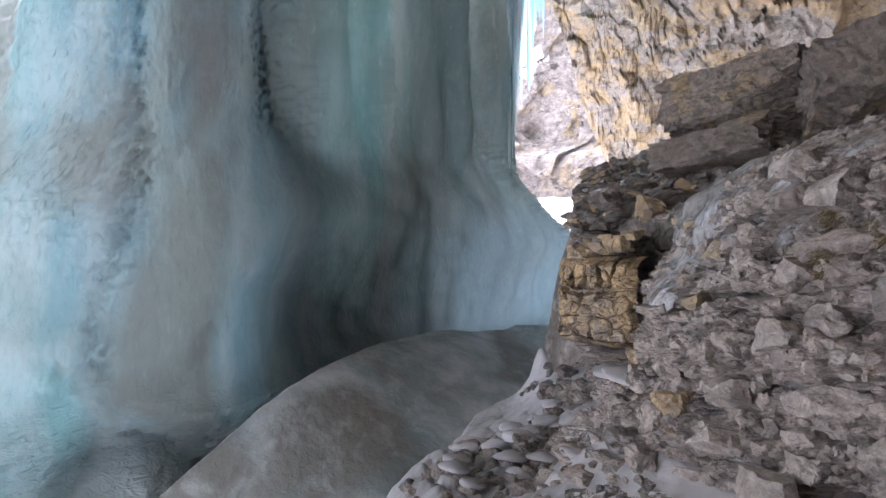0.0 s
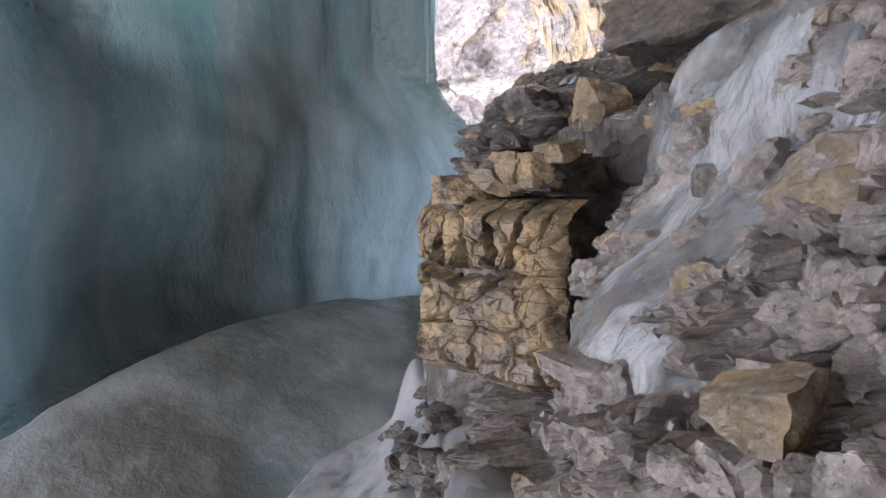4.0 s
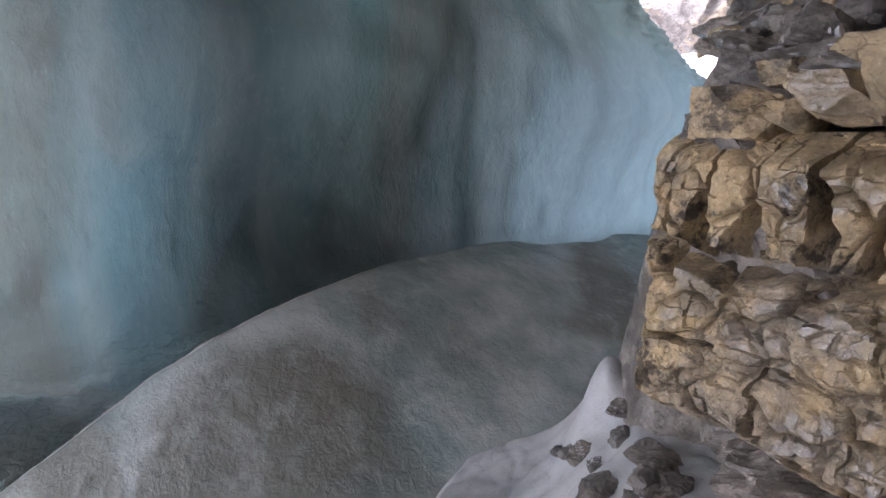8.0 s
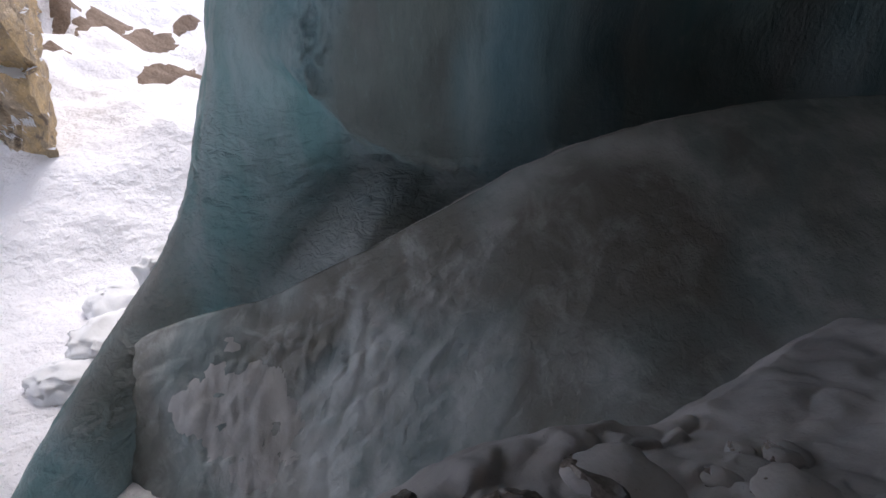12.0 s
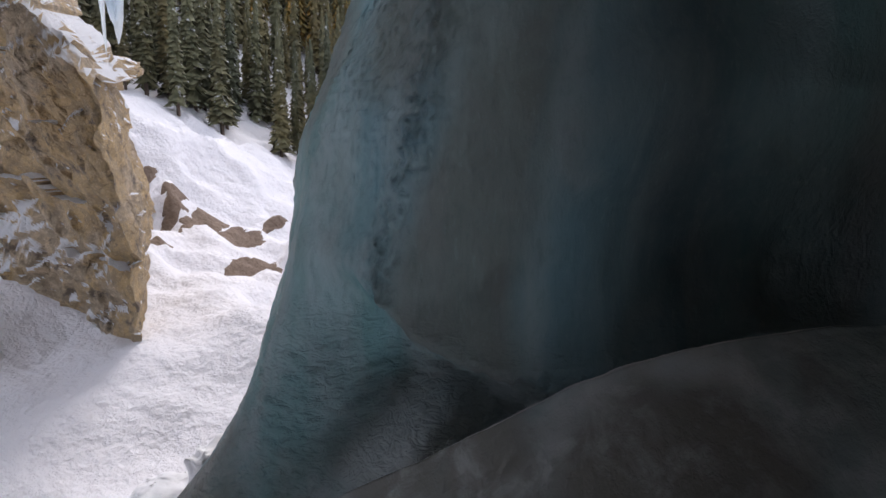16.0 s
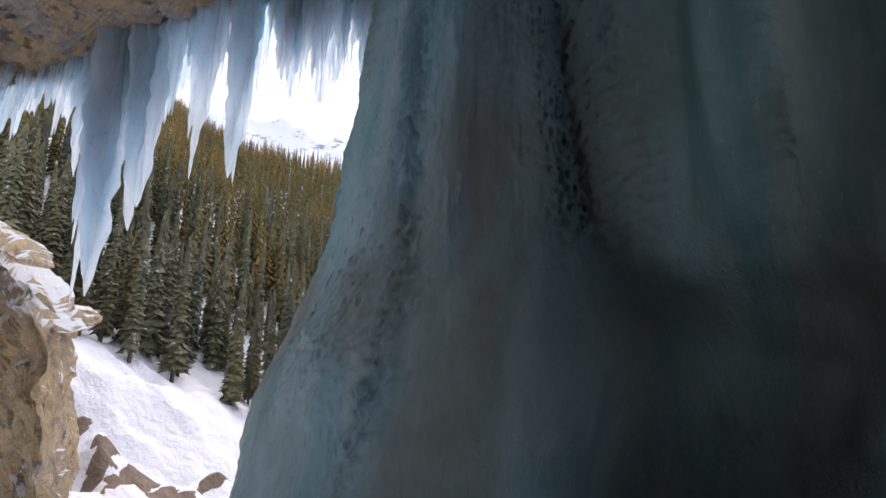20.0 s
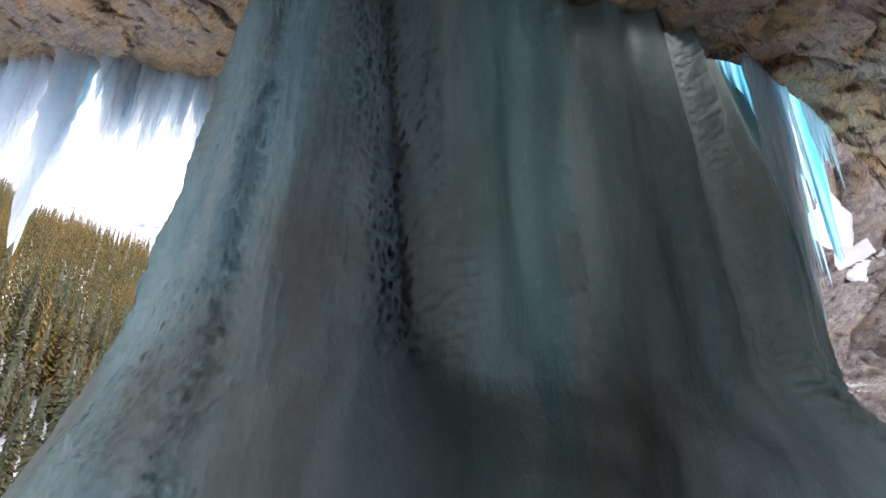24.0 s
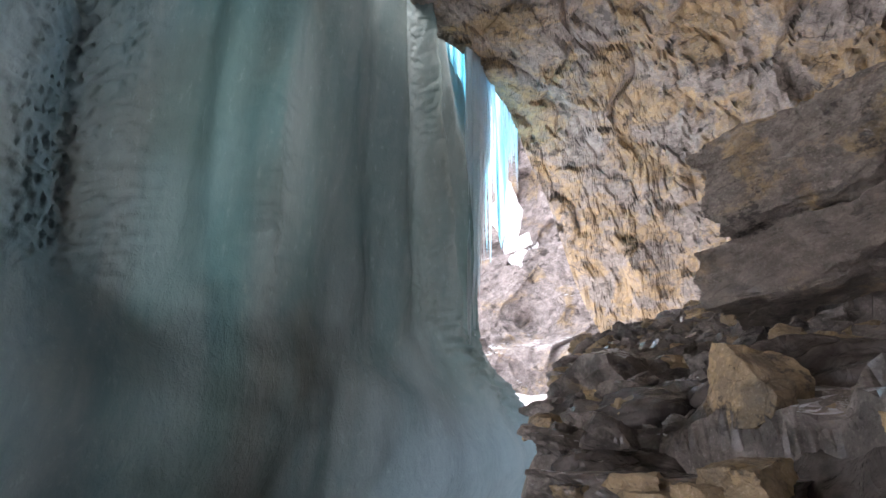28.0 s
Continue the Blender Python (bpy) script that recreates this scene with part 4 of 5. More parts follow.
    face.matrix_basis = pose(0, 0, 0, 0, 0, turn)


yellow_block()
boulder("boulder", 5, (4.98, 9.72, 4.02), (1.15, 0.85, 0.62), (0, -6, -48), BROWN_ROCK, "massive grey and yellow rock block on the ledge", 7, 84, 0.08)
boulder("boulder", 8, (5.0, 9.55, 3.10), (1.2, 0.85, 0.36), (0, -8, -50), BROWN_ROCK, "massive grey rock slab under a larger block", 6, 80, 0.08)
boulder("boulder", 21, (6.4, 8.3, 4.0), (1.1, 1.2, 0.9), (6, -8, -45), BROWN_ROCK, "massive grey rock block on the ledge", 7, 44, 0.05)
boulder("boulder", 12, (3.0, 10.5, 2.36), (0.42, 0.5, 0.27), (4, -14, 20), LEDGE, "dark angular boulder with snow on its top", 7, 34, 0.05)
boulder("boulder", 9, (2.98, 8.25, 2.0), (0.14, 0.2, 0.24), (10, 10, 20), OCHRE, "yellow tooth-shaped rock standing on the ledge", 9, 24)


DARK_GLAZE, nt, b = material("dark_glazed_ice")
nt.links.new(blend(nt, span(nt, tex(nt, place(nt, (1, 1, 0.6)), 3.0, 6, 0.62, 0.8), 0.36, 0.68), (0.045, 0.038, 0.034), (0.15, 0.135, 0.125)), b.inputs["Base Color"])
b.inputs["Roughness"].default_value, b.inputs["IOR"].default_value = 0.16, 1.31
relief(nt, b, sums(nt, "ADD", tex(nt, place(nt, (1, 1, 0.5)), 5, 5, 0.6, 0.6), sums(nt, "MULTIPLY", tex(nt, place(nt), 30, 2), 0.1)), 0.8, 0.07)


def ice_bulges():
    """Frozen run-off that fills the hollows of the ledge."""
    for i, (at, size) in enumerate((((3.42, 7.8, 1.6), (0.48, 0.6, 0.40)), ((3.75, 8.7, 1.98), (0.75, 0.6, 0.36)), ((2.45, 8.75, 1.62), (0.38, 0.42, 0.17)), ((2.95, 9.3, 1.98), (0.5, 0.4, 0.16)))):
        th, e = np.meshgrid(np.linspace(0, 2 * np.pi, 90, endpoint=False), np.linspace(-0.5, math.pi / 2, 46), indexing="ij")
        p = np.stack((np.cos(e) * np.cos(th), np.cos(e) * np.sin(th), np.sin(e)), 2)
        q = p.reshape(-1, 3) + 5.0 * i
        r = 1 + (0.22 * fractal(q * 1.3, 3, 801) + 0.05 * np.abs(fractal(q * np.array((6, 6, 2)), 2, 805))).reshape(th.shape)
        ob = new("ice_bulge", sheet("ice_bulge", p * r[..., None] * np.array(size), DARK_GLAZE, ring=True))
        ob.location = at
        tagged(ob, "smooth dark glazed ice frozen over the rock ledge", "ice", "glazed ice on the ledge")


ice_bulges()


def snow_bank():
    n, k = 380, 460
    x, y = np.meshgrid(np.linspace(-3.5, 3.2, n), np.linspace(-4, 12.5, k), indexing="ij")
    xw = np.interp(y, [-4, 2, 3.8, 5, 6.4, 7.5, 9.4, 12], [4.0, 3.0, 2.4, 1.9, 1.75, 1.75, 1.75, 2.0])
    width = np.interp(y, [-4, 5, 6.4, 7.1, 8, 9, 10, 12], [3.5, 2.5, 2.25, 2.1, 1.65, 1.45, 1.3, 0.9])
    u = (xw - x) / width
    z = -np.interp(u, [-1, 0, 0.28, 0.78, 0.95, 1.1, 1.3, 1.6, 3], [0.1, 0.32, 0.74, 1.02, 1.14, 1.45, 2.3, 4.2, 9])
    z = z + 0.4 * (1 - step(2.5, 4.5, y))
    nub = np.exp(-((x - 1.57) / 0.17) ** 2 - ((y - 9.35) / 0.22) ** 2)
    p = np.stack((x, y, 0 * x), 2).reshape(-1, 3)
    z = z - 0.26 * step(7.2, 8.3, y) * step(0.15, 0.55, u) * (1 - 0.8 * nub)
    z = z + 0.40 * nub + (0.07 * fractal(p * 1.3, 3, 105) + 0.045 * np.abs(fractal(p * 3.6, 3, 107))).reshape(x.shape)
    lump, gap = facets(p * np.array((3.4, 3.4, 1)), 111, 0.0, flat=2)
    lump2, gap2 = facets(p * np.array((7.5, 7.5, 1)) + 3, 113, 0.0, flat=2)
    soft = step(0.02, 0.5, u) * (1 - step(0.85, 1.1, u)) * step(-0.25, 0.35, fractal(p * 0.8, 2, 115).reshape(x.shape))
    z = z + soft * (0.08 * lump * np.sqrt(gap) + 0.07 * np.sqrt(gap) - 0.07 + 0.022 * lump2 * np.sqrt(gap2)).reshape(x.shape)
    z = z - 2.5 * step(9.9, 11.4, y)
    tagged(new("snow_bank", sheet("snow_bank", np.stack((x, y, z), 2), SHADED_DUSTY_SNOW)), "wind-blown snow bank over rubble beside the path", "snow bank", kind="structure")
    return x, y, z


BANK = snow_bank()
# ---- hanging ice ----
def icicle_mesh(name, seed, mat_):
    """An icicle one metre long that hangs from the origin."""
    rng = np.random.RandomState(seed)
    nz, nr = 26, 10
    t = np.linspace(0, 1, nz)
    th = np.linspace(0, 2 * np.pi, nr, endpoint=False)
    r = 0.09 * (1 - t) ** rng.uniform(0.55, 0.95) * (1 + 0.16 * np.sin(t * rng.uniform(25, 45) + rng.uniform(0, 6)) * (0.4 + t)) + 0.002
    r = r * (1 + 0.25 * smooth_noise(np.stack((t * 5, 0 * t, 0 * t), 1), seed))
    cx, cy = 0.02 * np.sin(t * 3 + seed), 0.02 * np.cos(t * 2.3 + seed)
    R = r[None] * (1 + 0.22 * np.sin(3 * th + seed))[:, None]
    pts = np.stack((cx + R * np.cos(th)[:, None], cy + R * np.sin(th)[:, None], np.repeat(-t[None], nr, 0)), 2)
    return sheet(name, pts, mat_, ring=True, flip=False)


ICICLES = [icicle_mesh("icicle", 900 + i, BLUE_ICE) for i in range(10)]


def hang(name, label, az_range, count, length_of, inset, seed, width, group):
    rng = np.random.RandomState(seed)
    curtain = thing(name, label, "icicles", group)
    for i in range(count):
        az = rng.uniform(*az_range)
        el = lip_height(az) + rng.uniform(0.3, inset)
        d = heading(az, el)
        at = HOME + d * (roof_distance(d) + 0.25)
        length = length_of(az, rng)
        ob = part("icicle", ICICLES[rng.randint(len(ICICLES))], curtain)
        k = width * rng.uniform(0.6, 1.5) * (0.5 + 0.35 * length)
        ob.matrix_basis = Matrix.LocRotScale(at + np.array((0, 0, 0.4)), Euler((0, 0, rng.uniform(0, 6))), (k, k, length + 0.4))
    return curtain


def west_length(az, rng):
    big = 8.2 * math.exp(-((az - 81.3) / 1.4) ** 2) + 5.0 * math.exp(-((az - 77.8) / 1.6) ** 2) + 4.2 * math.exp(-((az - 73.5) / 0.9) ** 2) + 4.4 * math.exp(-((az - 70) / 0.9) ** 2)
    return (1.6 + big + 1.2 * (az < 67)) * rng.uniform(0.45, 1.0)


def east_length(az, rng):
    return (2.4 + 7.0 * math.exp(-((az + 4.2) / 1.4) ** 2)) * rng.uniform(0.4, 1.0)


hang("icicle_curtain", "long blue-white icicles hanging from the cave's lip", (46, 92), 300, west_length, 1.6, 5, 1.5, "icicle curtains")
hang("icicle_curtain", "bright turquoise icicles between column and cave roof", (-9.2, -4.0), 60, east_length, 1.2, 6, 0.34, "icicle curtains")


# ---- conifers ----
def conifer(seed, count):
    """A spruce one metre high: the points and triangles of its drooping branches."""
    rng = np.random.RandomState(seed)
    V, F = [], []
    lean = rng.uniform(0.8, 1.2)
    for i in range(count):
        h = 0.07 + 0.92 * (i / count) ** 0.9
        th = i * 2.4 + rng.uniform(-0.4, 0.4)
        rr = (0.10 * lean * (1 - h) ** 0.85 * (0.93 + 0.07 * math.cos(h * 75)) + 0.008) * rng.uniform(0.6, 1.25)
        c, s = math.cos(th), math.sin(th)
        wd = rr * rng.uniform(0.3, 0.5)
        k = len(V)
        V += [(0, 0, h + 0.03), (c * rr * 0.6 - s * wd, s * rr * 0.6 + c * wd, h - rr * 0.4), (c * rr, s * rr, h - rr * rng.uniform(0.25, 0.8)), (c * rr * 0.6 + s * wd, s * rr * 0.6 - c * wd, h - rr * 0.4)]
        F += [(k, k + 1, k + 2), (k, k + 2, k + 3)]
    return np.array(V), np.array(F)


def trunk_mesh():
    th = np.linspace(0, 2 * np.pi, 7, endpoint=False)
    h = np.linspace(-0.04, 0.97, 5)
    r = 0.014 * (1 - h * 0.97)
    pts = np.stack((np.cos(th)[:, None] * r, np.sin(th)[:, None] * r, np.repeat(h[None], 7, 0)), 2)
    return sheet("trunk", pts, BARK, ring=True)


def forest():
    rng = np.random.RandomState(77)
    models = []
    trunk = trunk_mesh()
    for i in range(4):
        tree = thing("spruce", "dark green snow-dusted spruce on the gully bank", "tree", "spruces on the bank")
        part("trunk", trunk, tree)
        v, f = conifer(500 + i, 420)
        part("crown", mesh_of("crown", v, f, NEEDLES, smooth=False), tree)
        models.append(tree)
    placed = []
    used = 0
    while used < 230:
        az = rng.uniform(55, 90)
        d = 46 + 44 * rng.uniform(0, 1) ** 1.2 + (az - 70) * -0.15
        x, y = 1.2 - d * math.sin(math.radians(az)), 5.4 + d * math.cos(math.radians(az))
        if any((x - a) ** 2 + (y - b) ** 2 < 2.2 for a, b in placed):
            continue
        placed.append((x, y))
        z = float(ground_height(np.array([x]), np.array([y]))[0])
        h = rng.uniform(6, 14)
        m = Matrix.LocRotScale((x, y, z - 0.2), Euler((rng.uniform(-0.03, 0.03), rng.uniform(-0.03, 0.03), rng.uniform(0, 6))), None)
        if used < 4:
            ob = models[used]
            ob.matrix_basis = m
        else:
            ob = copy_thing(models[used % 4], m)
        ob.scale = (h, h, h)
        used += 1
    Vs, Fs, at = [], [], 0
    kinds = [conifer(600 + i, 60) for i in range(6)]
    for i in range(6200):
        az = rng.uniform(50, 94)
        d = 72 + 300 * rng.uniform(0, 1) ** 0.8
        x, y = 1.2 - d * math.sin(math.radians(az)), 5.4 + d * math.cos(math.radians(az))
        z = float(ground_height(np.array([x]), np.array([y]))[0])
        v, f = kinds[i % 6]
        a = rng.uniform(0, 6)
        h = rng.uniform(7, 13)
        c, s = math.cos(a), math.sin(a)
        w = np.stack((v[:, 0] * c - v[:, 1] * s, v[:, 0] * s + v[:, 1] * c, v[:, 2]), 1) * h + np.array((x, y, z - 0.3))
        Vs.append(w)
        Fs.append(f + at)
        at += len(v)
    tagged(new("forest", mesh_of("forest", np.concatenate(Vs), np.concatenate(Fs), FAR_NEEDLES, smooth=False)), "dense olive and rust-brown conifer forest on the hillside", "forest", kind="stuff")


forest()


# ---- loose and broken stones ----
SMALL = [rough_stone(1200 + i, 10, 11, 0.09, (1, 1, 1), 1.6) for i in range(16)]
STONES = [mesh_of("stone", v, f, ROCK, smooth=False) for v, f in SMALL]
OCHRE_STONES = [mesh_of("stone", v, f, OCHRE, smooth=False) for v, f in SMALL[:8]]
DARK_STONES = [mesh_of("stone", v, f, LEDGE, smooth=False) for v, f in SMALL[:10]]


def wall_stones():
    rng = np.random.RandomState(31)
    for i in range(300):
        z = -0.75 + 2.6 * rng.uniform(0, 1)
        z = round(z / 0.17) * 0.17 + rng.uniform(-0.04, 0.04)
        y = 2.6 + 4.0 * rng.uniform(0, 1) ** 0.8
        ya, za = np.array([[y]]), np.array([[z]])
        x = float((wall_x(ya, za) - wall_relief(ya, za))[0, 0])
        big = rng.uniform(0.6, 1.0) * (2.0 if rng.uniform() < 0.1 else 1.0)
        size = (0.09 * big, rng.uniform(0.05, 0.15) * big, rng.uniform(0.05, 0.11) * big)
        pool = OCHRE_STONES if rng.uniform() < 0.08 else STONES
        ob = part("stone", pool[rng.randint(len(pool))], WALL)
        ob.matrix_basis = Matrix.LocRotScale((x + 0.035, y, z), Euler((rng.uniform(-0.2, 0.2), rng.uniform(-0.25, 0.45), rng.uniform(-0.4, 0.6))), size)


wall_stones()


def wall_blocks():
    """Larger blocks that stand out of the wall."""
    rng = np.random.RandomState(33)
    for y, z, r in ((3.75, 1.18, 0.20), (3.35, 1.15, 0.16), (4.88, 1.92, 0.19), (4.55, 1.95, 0.2), (5.2, 1.93, 0.16), (4.46, 1.28, 0.17), (4.2, 1.3, 0.15), (5.12, 1.04, 0.11), (5.45, 1.5, 0.13), (4.61, 0.36, 0.15), (4.6, 0.78, 0.15), (4.22, 0.82, 0.19), (4.05, 1.0, 0.16), (5.85, 0.22, 0.17), (5.06, 2.22, 0.2), (5.2, 0.45, 0.14), (3.9, 0.45, 0.2), (3.4, 0.2, 0.22), (4.5, 0.0, 0.17), (4.1, -0.25, 0.22), (3.3, 0.75, 0.17), (5.0, 1.45, 0.15), (2.9, 1.4, 0.22), (2.9, 0.6, 0.22)):
        ya, za = np.array([[y]]), np.array([[z]])
        x = float(wall_x(ya, za)[0, 0])
        v, f = rough_stone(int(1000 * y), 18, 9, 0.06, (r * 0.9, r * rng.uniform(0.9, 1.4), r * rng.uniform(0.6, 0.85)))
        ob = part("rock_block", mesh_of("rock_block", v, f, OCHRE if r < 0.14 else ROCK, smooth=False), WALL)
        ob.matrix_basis = pose(x + r * 0.1, y, z, rng.uniform(-10, 10), rng.uniform(-5, 20), rng.uniform(-15, 25))


wall_blocks()


def bank_height(x, y):
    X, Y, Z = BANK
    i = int(round((x - X[0, 0]) / (X[1, 0] - X[0, 0])))
    j = int(round((y - Y[0, 0]) / (Y[0, 1] - Y[0, 0])))
    return float(Z[min(max(i, 0), X.shape[0] - 1), min(max(j, 0), X.shape[1] - 1)])


def cap_mesh(seed):
    n, k = 16, 7
    th = np.linspace(0, 2 * np.pi, n, endpoint=False)
    e = np.linspace(-0.35, math.pi / 2, k)
    E, T = np.meshgrid(e, th)
    p = np.stack((np.cos(E) * np.cos(T), np.cos(E) * np.sin(T), np.sin(E)), 2)
    r = 1 + 0.22 * fractal(p.reshape(-1, 3) * 1.3 + seed, 2, seed).reshape(p.shape[:2])
    return sheet("snow_cap", p * r[..., None], SHADED_DUSTY_SNOW, ring=True)


CAPS = [cap_mesh(1300 + i) for i in range(6)]


def rubble():
    rng = np.random.RandomState(41)
    spots = []
    while len(spots) < 150:
        y = rng.uniform(4.4, 9.2)
        edge = 1.75 - float(np.interp(y, [5, 6.4, 7.1, 8, 9], [2.4, 2.2, 2.0, 1.6, 1.4]))
        x = 1.75 - (1.7 - edge) * rng.uniform(0, 1) ** 2.2
        if y > 6.7 or (x - 1.55) ** 2 + (y - 9.35) ** 2 < 0.4:
            continue
        r = (0.03 + 0.10 * rng.uniform(0, 1) ** 2) * (1.3 if x > 0.9 else 1.0)
        if any((x - a) ** 2 + (y - b) ** 2 < (0.7 * (r + q)) ** 2 for a, b, q in spots):
            continue
        spots.append((x, y, r))
        z = bank_height(x, y)
        pool = DARK_STONES if rng.uniform() < 0.6 else STONES
        ob = new("rubble_stone", pool[rng.randint(len(pool))])
        tilt = Euler((rng.uniform(-0.4, 0.4), rng.uniform(-0.4, 0.4), rng.uniform(0, 6)))
        ob.matrix_basis = Matrix.LocRotScale((x, y, z - r * 0.15), tilt, (r * 1.15, r * rng.uniform(0.8, 1.15), r * 0.9))
        tagged(ob, "broken grey-brown stone half sunk in the snow", "stone", "rubble on the snow bank")
    # dark broken stones heaped under the squared boulder and round the snowy knob
    near = [(1.38, 9.15, 0.06), (1.45, 9.0, 0.08), (1.68, 9.1, 0.09), (1.3, 9.35, 0.05), (1.52, 8.8, 0.06)]
    near += [(rng.uniform(1.35, 1.85), rng.uniform(7.1, 8.9), rng.uniform(0.05, 0.13)) for i in range(34)]
    for x, y, r in near:
        ob = new("rubble_stone", DARK_STONES[rng.randint(len(DARK_STONES))])
        tilt = Euler((rng.uniform(-0.4, 0.4), rng.uniform(-0.4, 0.4), rng.uniform(0, 6)))
        ob.matrix_basis = Matrix.LocRotScale((x, y, bank_height(x, y) + r * 0.1), tilt, (r * 1.15, r, r * 0.8))
        tagged(ob, "dark broken stone heaped under the squared boulder", "stone", "rubble on the snow bank")
    capped = [(0.32, 6.95, 0.17), (0.62, 6.7, 0.14), (0.9, 6.6, 0.16), (1.25, 7.0, 0.14), (1.05, 6.75, 0.12)]
    while len(capped) < 30:
        x, y, r = rng.uniform(-0.1, 1.55), rng.uniform(5.6, 7.9), rng.uniform(0.05, 0.12)
        if x < 0.25 * (y - 6.4) or any((x - a) ** 2 + (y - b) ** 2 < (0.9 * (r + q)) ** 2 for a, b, q in capped):
            continue
        capped.append((x, y, r))
    for x, y, r in capped:
        z = bank_height(x, y)
        ob = thing("snowy_rock", "dark broken rock draped with a thick snow cap", "rock", "snowy rocks on the bank", at=(x, y, z))
        st = part("rock", DARK_STONES[int(r * 100) % 10], ob)
        st.matrix_basis = Matrix.LocRotScale((0, 0, 0.02), Euler((0.3, 0.2, x * 9)), (r * 1.15, r, r * 0.7))
        cp = part("snow_cap", CAPS[int(r * 100) % 6], ob, "smooth white snow cap")
        cp.matrix_basis = Matrix.LocRotScale((0.06 * r, 0.35 * r, r * 0.42), Euler((-0.2, 0.1, y)), (r * 1.4, r * 1.2, r * 0.62))


rubble()


def ledge_stones():
    rng = np.random.RandomState(51)
    led = bpy.data.objects["ledge"]
    for i in range(300):
        y = rng.uniform(7.3, 15.8)
        x = float(ledge_edge(y)) + 3.2 * rng.uniform(0, 1) ** 1.4
        r = rng.uniform(0.035, 0.13) * (1 + 0.06 * (y - 7))
        pool = OCHRE_STONES if rng.uniform() < 0.3 else DARK_STONES
        ob = part("stone", pool[rng.randint(len(pool))], led)
        ob.matrix_basis = Matrix.LocRotScale((x, y, ledge_height(x, y) + r * 0.2), Euler((rng.uniform(-0.5, 0.5), rng.uniform(-0.5, 0.5), rng.uniform(0, 6))), (r * 1.3, r, r * 0.65))


ledge_stones()


# ---- snow lying on the far cliff ----
def cliff_snow():
    rng = np.random.RandomState(61)
    shelf = [("snow lying on a shelf of the rock wall", (1.95, 6.0, 0.17), (0.22, 0.42, 0.09)), ("snow lying on a shelf of the rock wall", (1.85, 6.45, 0.12), (0.16, 0.2, 0.1))]
    for label, at, size in shelf:
        ob = new("snow_pad", CAPS[2].copy())
        ob.matrix_basis = Matrix.LocRotScale(at, Euler((0, 0, 0.3)), size)
        tagged(ob, label, "snow", "snow on the wall")
    for az, el, d, w, h in ((-8.4, 19.1, 50.5, 1.5, 1.9), (-7.2, 23.5, 50.0, 1.3, 2.4), (-8.6, 16.5, 50.0, 0.7, 0.8), (-10.5, 5.0, 44, 1.6, 0.5), (-8.0, 4.4, 45, 1.6, 0.5)):
        n = 28
        a, b = np.meshgrid(np.linspace(0, 2 * np.pi, n, endpoint=False), np.linspace(0, 1, 10), indexing="ij")
        edge = 1 + 0.35 * fractal(np.stack((np.cos(a) * 1.5, np.sin(a) * 1.5, 0 * a + az), 2).reshape(-1, 3), 3, 63).reshape(a.shape)
        pts = np.stack((w * b * edge * np.cos(a), -0.5 * np.sqrt(np.clip(1 - b * b, 0, 1)) + 0.25 * b * edge * np.sin(a), h * b * edge * np.sin(a)), 2)
        ob = new("snow_patch", sheet("snow_patch", pts, SNOW, ring=True))
        ob.location = HOME + heading(az, el) * d
        tagged(ob, "thick white snow patch clinging to the cliff", "snow", "snow on the cliff")


cliff_snow()


# ---- the frozen sheets from which the icicles hang ----
def ice_sheet(az0, az1, long, rag, at_az, by_az, out, mat_, label, seed):
    na, nl = int(abs(az1 - az0) * 26), 50
    az = np.linspace(az0, az1, na)
    l = np.linspace(0, 1, nl)
    d = heading(az, lip_height(az) + 0.8)
    top = HOME + d * (roof_distance(d) + out)[:, None] + np.array((0, 0, 0.5))
    q = np.stack((az * 1.1, 0 * az, 0 * az), 1)
    length = (long + rag * fractal(q, 3, seed) + 0.6 * rag * fractal(q * 5, 2, seed + 2)) * np.interp(az, at_az, by_az) + 0.5
    fold = 0.25 * fractal(q * 2.2, 3, seed + 4)[:, None] * (0.4 + l[None])
    away = np.stack((d[:, 0], d[:, 1], 0 * az), 1)
    pts = top[:, None] + away[:, None] * fold[..., None] - np.abs(length)[:, None, None] * l[None, :, None] * np.array((0, 0, 1))
    back = pts[:, ::-1] + away[:, None] * 0.15 * (1.05 - l[::-1][None, :, None])
    tagged(new("ice_curtain", sheet("ice_curtain", np.concatenate((pts, back), 1), mat_, flip=True)), label, "ice curtain", "icicle curtains")


ice_sheet(-0.5, -8.4, 6.0, 2.6, [-8.4, -7.4, -6.0, -4.2, -2.2, -0.5], [0.2, 0.5, 1.1, 0.8, 0.4, 0.25], 2.0, TURQUOISE, "bright turquoise folded ice curtain hanging from the roof", 401)
ice_sheet(91, 44, 1.9, 0.9, [44, 62, 70, 80, 91], [1.5, 1.3, 1.0, 1.1, 0.5], 0.45, BLUE_ICE, "blue-white frozen sheet along the cave's lip", 431)


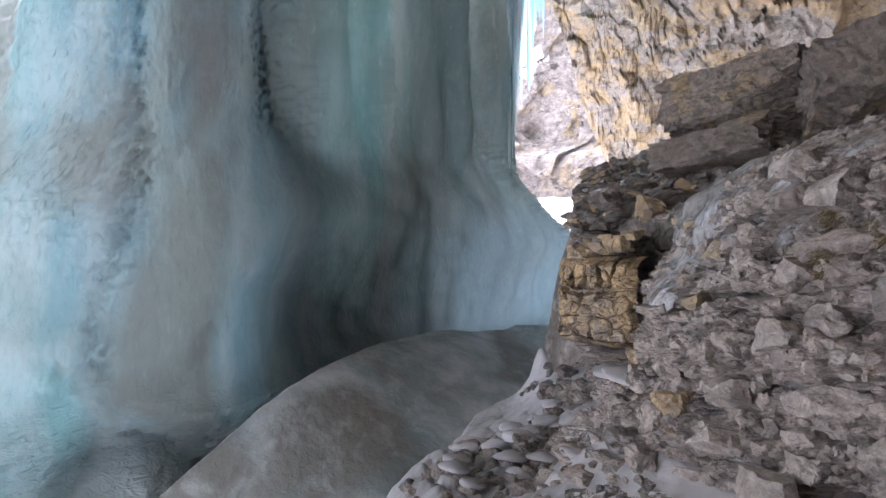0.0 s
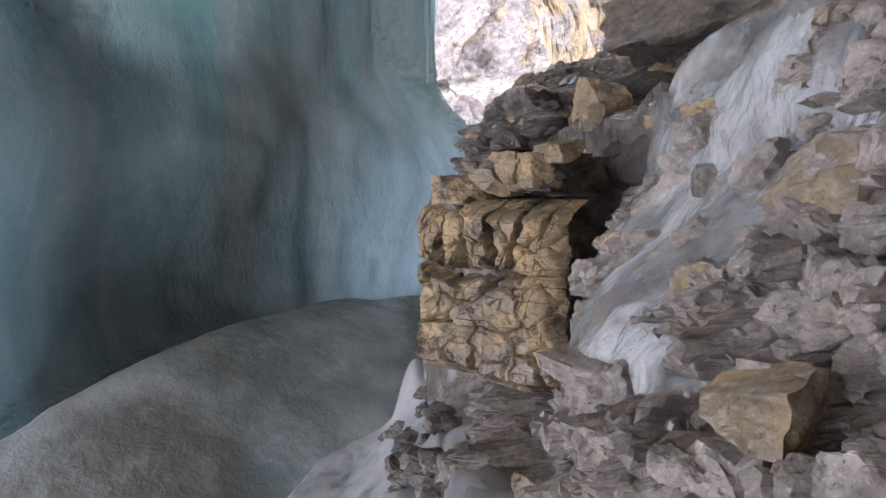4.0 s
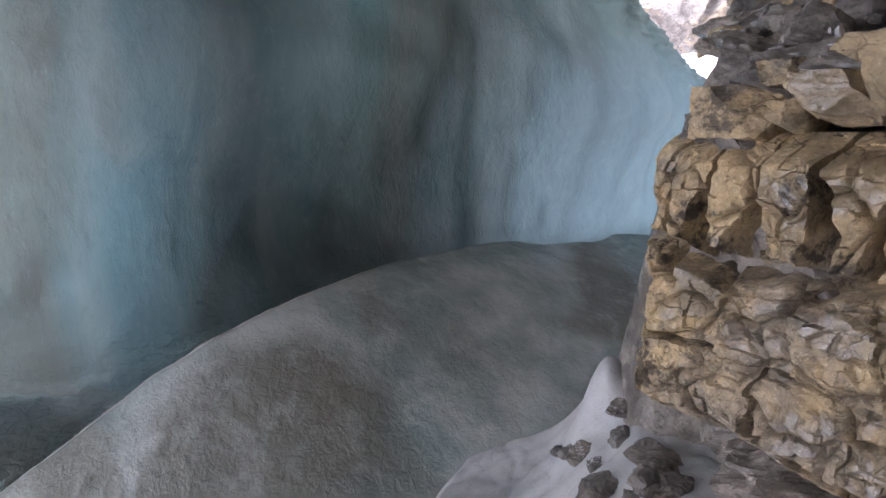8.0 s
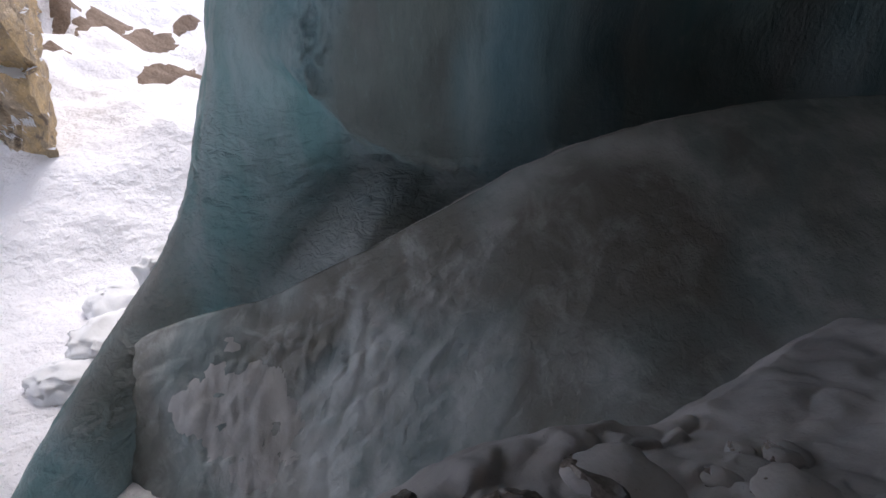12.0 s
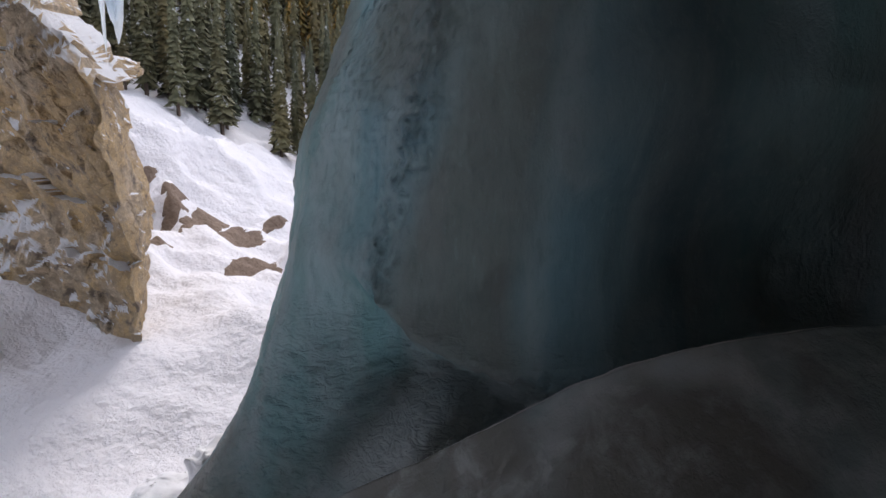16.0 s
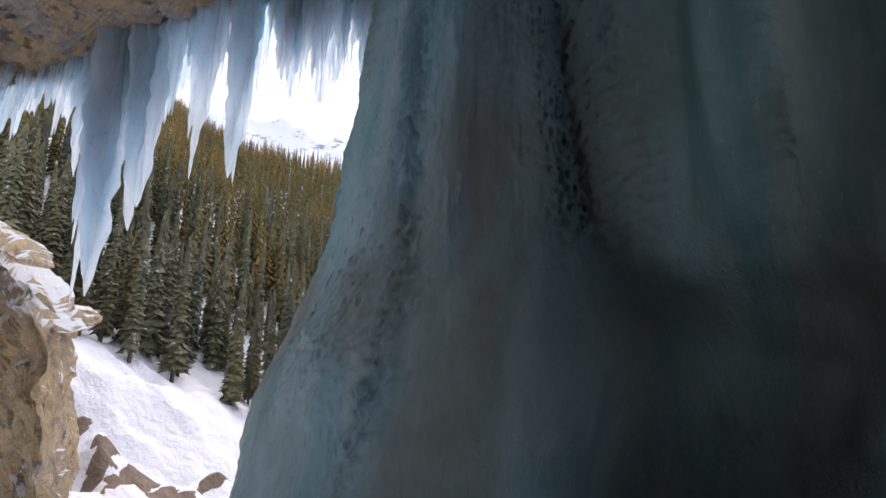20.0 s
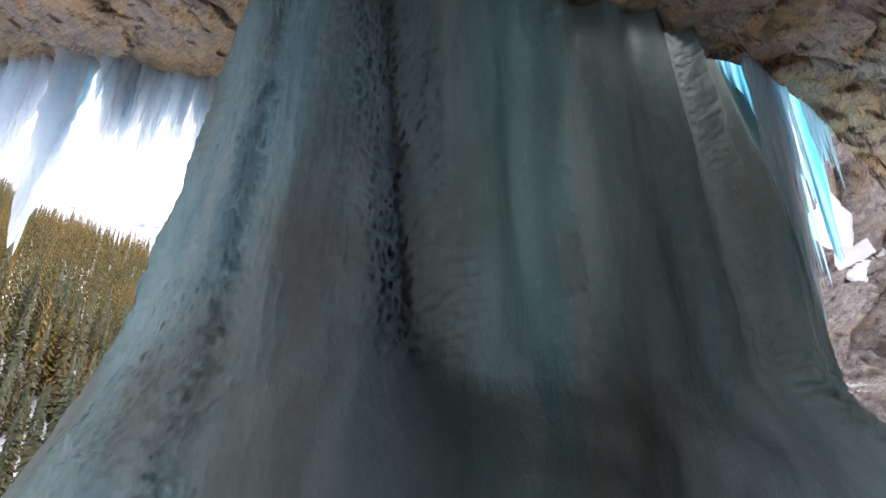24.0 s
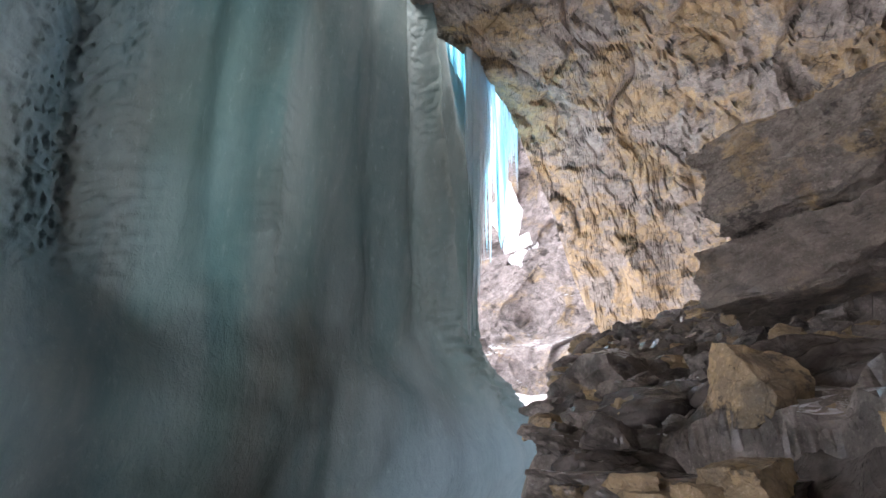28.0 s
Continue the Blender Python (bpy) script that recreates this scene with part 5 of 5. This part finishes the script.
# ---- bare earth showing on the gully's bank ----
def earth_patches():
    for i, (x, y, a, b) in enumerate(((-29.9, 14.1, 1.9, 0.9), (-29.0, 15.4, 1.6, 0.8), (-25.3, 15.0, 1.5, 1.0), (-30.4, 12.7, 0.9, 0.5), (-31.4, 13.2, 0.8, 0.5), (-31.1, 18.5, 1.2, 0.4), (-33.8, 12.3, 0.6, 0.3), (-26.5, 11.0, 0.7, 0.4))):
        n, k = 40, 8
        th, r = np.meshgrid(np.linspace(0, 2 * np.pi, n, endpoint=False), np.linspace(0, 1, k), indexing="ij")
        wob = 1 + 0.4 * fractal(np.stack((np.cos(th) * 1.6 + 5 * i, np.sin(th) * 1.6, 0 * th), 2).reshape(-1, 3), 4, 411).reshape(th.shape)
        u, v = a * r * wob * np.cos(th), b * r * wob * np.sin(th)
        X, Y = x - 0.31 * u - 0.95 * v * 1.3, y - 0.95 * u * -1 + 0.31 * v
        g = [o for o in scene.objects if o.name == "ground"][0]
        Z = np.zeros_like(X)
        for m in range(n):
            for c in range(k):
                hit, loc, _, _ = g.ray_cast((X[m, c], Y[m, c], 60), (0, 0, -1))
                Z[m, c] = loc.z
        Z = Z + 0.10 * np.sqrt(np.clip(1 - r ** 4, 0, 1)) - 0.04 * r
        tagged(new("earth_patch", sheet("earth_patch", np.stack((X, Y, Z), 2), EARTH, ring=True)), "patch of bare brown earth showing through the snow", "earth", "bare patches on the bank")


earth_patches()


# ---- lumps of snowed-over ice in the gully ----
def gully_lumps():
    for i, (x, y, r, h) in enumerate(((-9.2, 7.9, 1.0, 0.9), (-10.3, 8.6, 0.8, 1.3), (-8.8, 7.0, 0.7, 0.5), (-10.0, 7.2, 0.9, 0.6), (-11.4, 7.6, 0.8, 0.5), (-9.4, 6.2, 0.8, 0.4), (-8.2, 6.4, 0.6, 0.5))):
        v, f = chunk(1500 + i, 22, 5, 0.14)
        n = v / np.linalg.norm(v, axis=1)[:, None]
        v = (0.35 * v + 0.65 * n) * (1 + 0.10 * fractal(v * 3 + i, 3, 1510 + i))[:, None]
        z = float(ground_height(np.array([x]), np.array([y]))[0])
        ob = new("ice_lump", mesh_of("ice_lump", v * np.array((r, r * 0.8, h)), f, SNOW))
        ob.matrix_world = pose(x, y, z + h * 0.3, 0, 0, 40 * i)
        tagged(ob, "rounded lump of ice covered with snow in the gully", "ice lump", "ice lumps in the gully")


gully_lumps()


# ---- withered moss on the wall ----
MOSS, nt, b = material("withered_moss")
b.inputs["Roughness"].default_value = 0.9
nt.links.new(blend(nt, tex(nt, place(nt), 30, 3), (0.07, 0.055, 0.015), (0.24, 0.18, 0.06)), b.inputs["Base Color"])


def moss():
    rng = np.random.RandomState(81)
    for y, z in ((4.05, 1.62), (4.25, 1.38), (3.85, 1.85), (4.5, 1.75), (3.7, 1.5)):
        ya, za = np.array([[y]]), np.array([[z]])
        x = float((wall_x(ya, za) - wall_relief(ya, za))[0, 0])
        V, F = [], []
        for i in range(420):
            c = np.array((rng.uniform(-0.03, 0.06), rng.normal() * 0.07, rng.normal() * 0.06))
            d = np.array((-rng.uniform(0.2, 1), rng.normal() * 0.5, -rng.uniform(0.2, 1.2)))
            d *= rng.uniform(0.03, 0.07) / np.linalg.norm(d)
            side = np.array((0.2, 1, 0.3)) * 0.004
            k = len(V)
            V += [c - side, c + side, c + d]
            F.append((k, k + 1, k + 2))
        ob = new("moss", mesh_of("moss", np.array(V), np.array(F), MOSS, smooth=False))
        ob.location = (x, y, z)
        tagged(ob, "tuft of withered olive-brown moss on the rock wall", "moss", "moss on the wall")


moss()
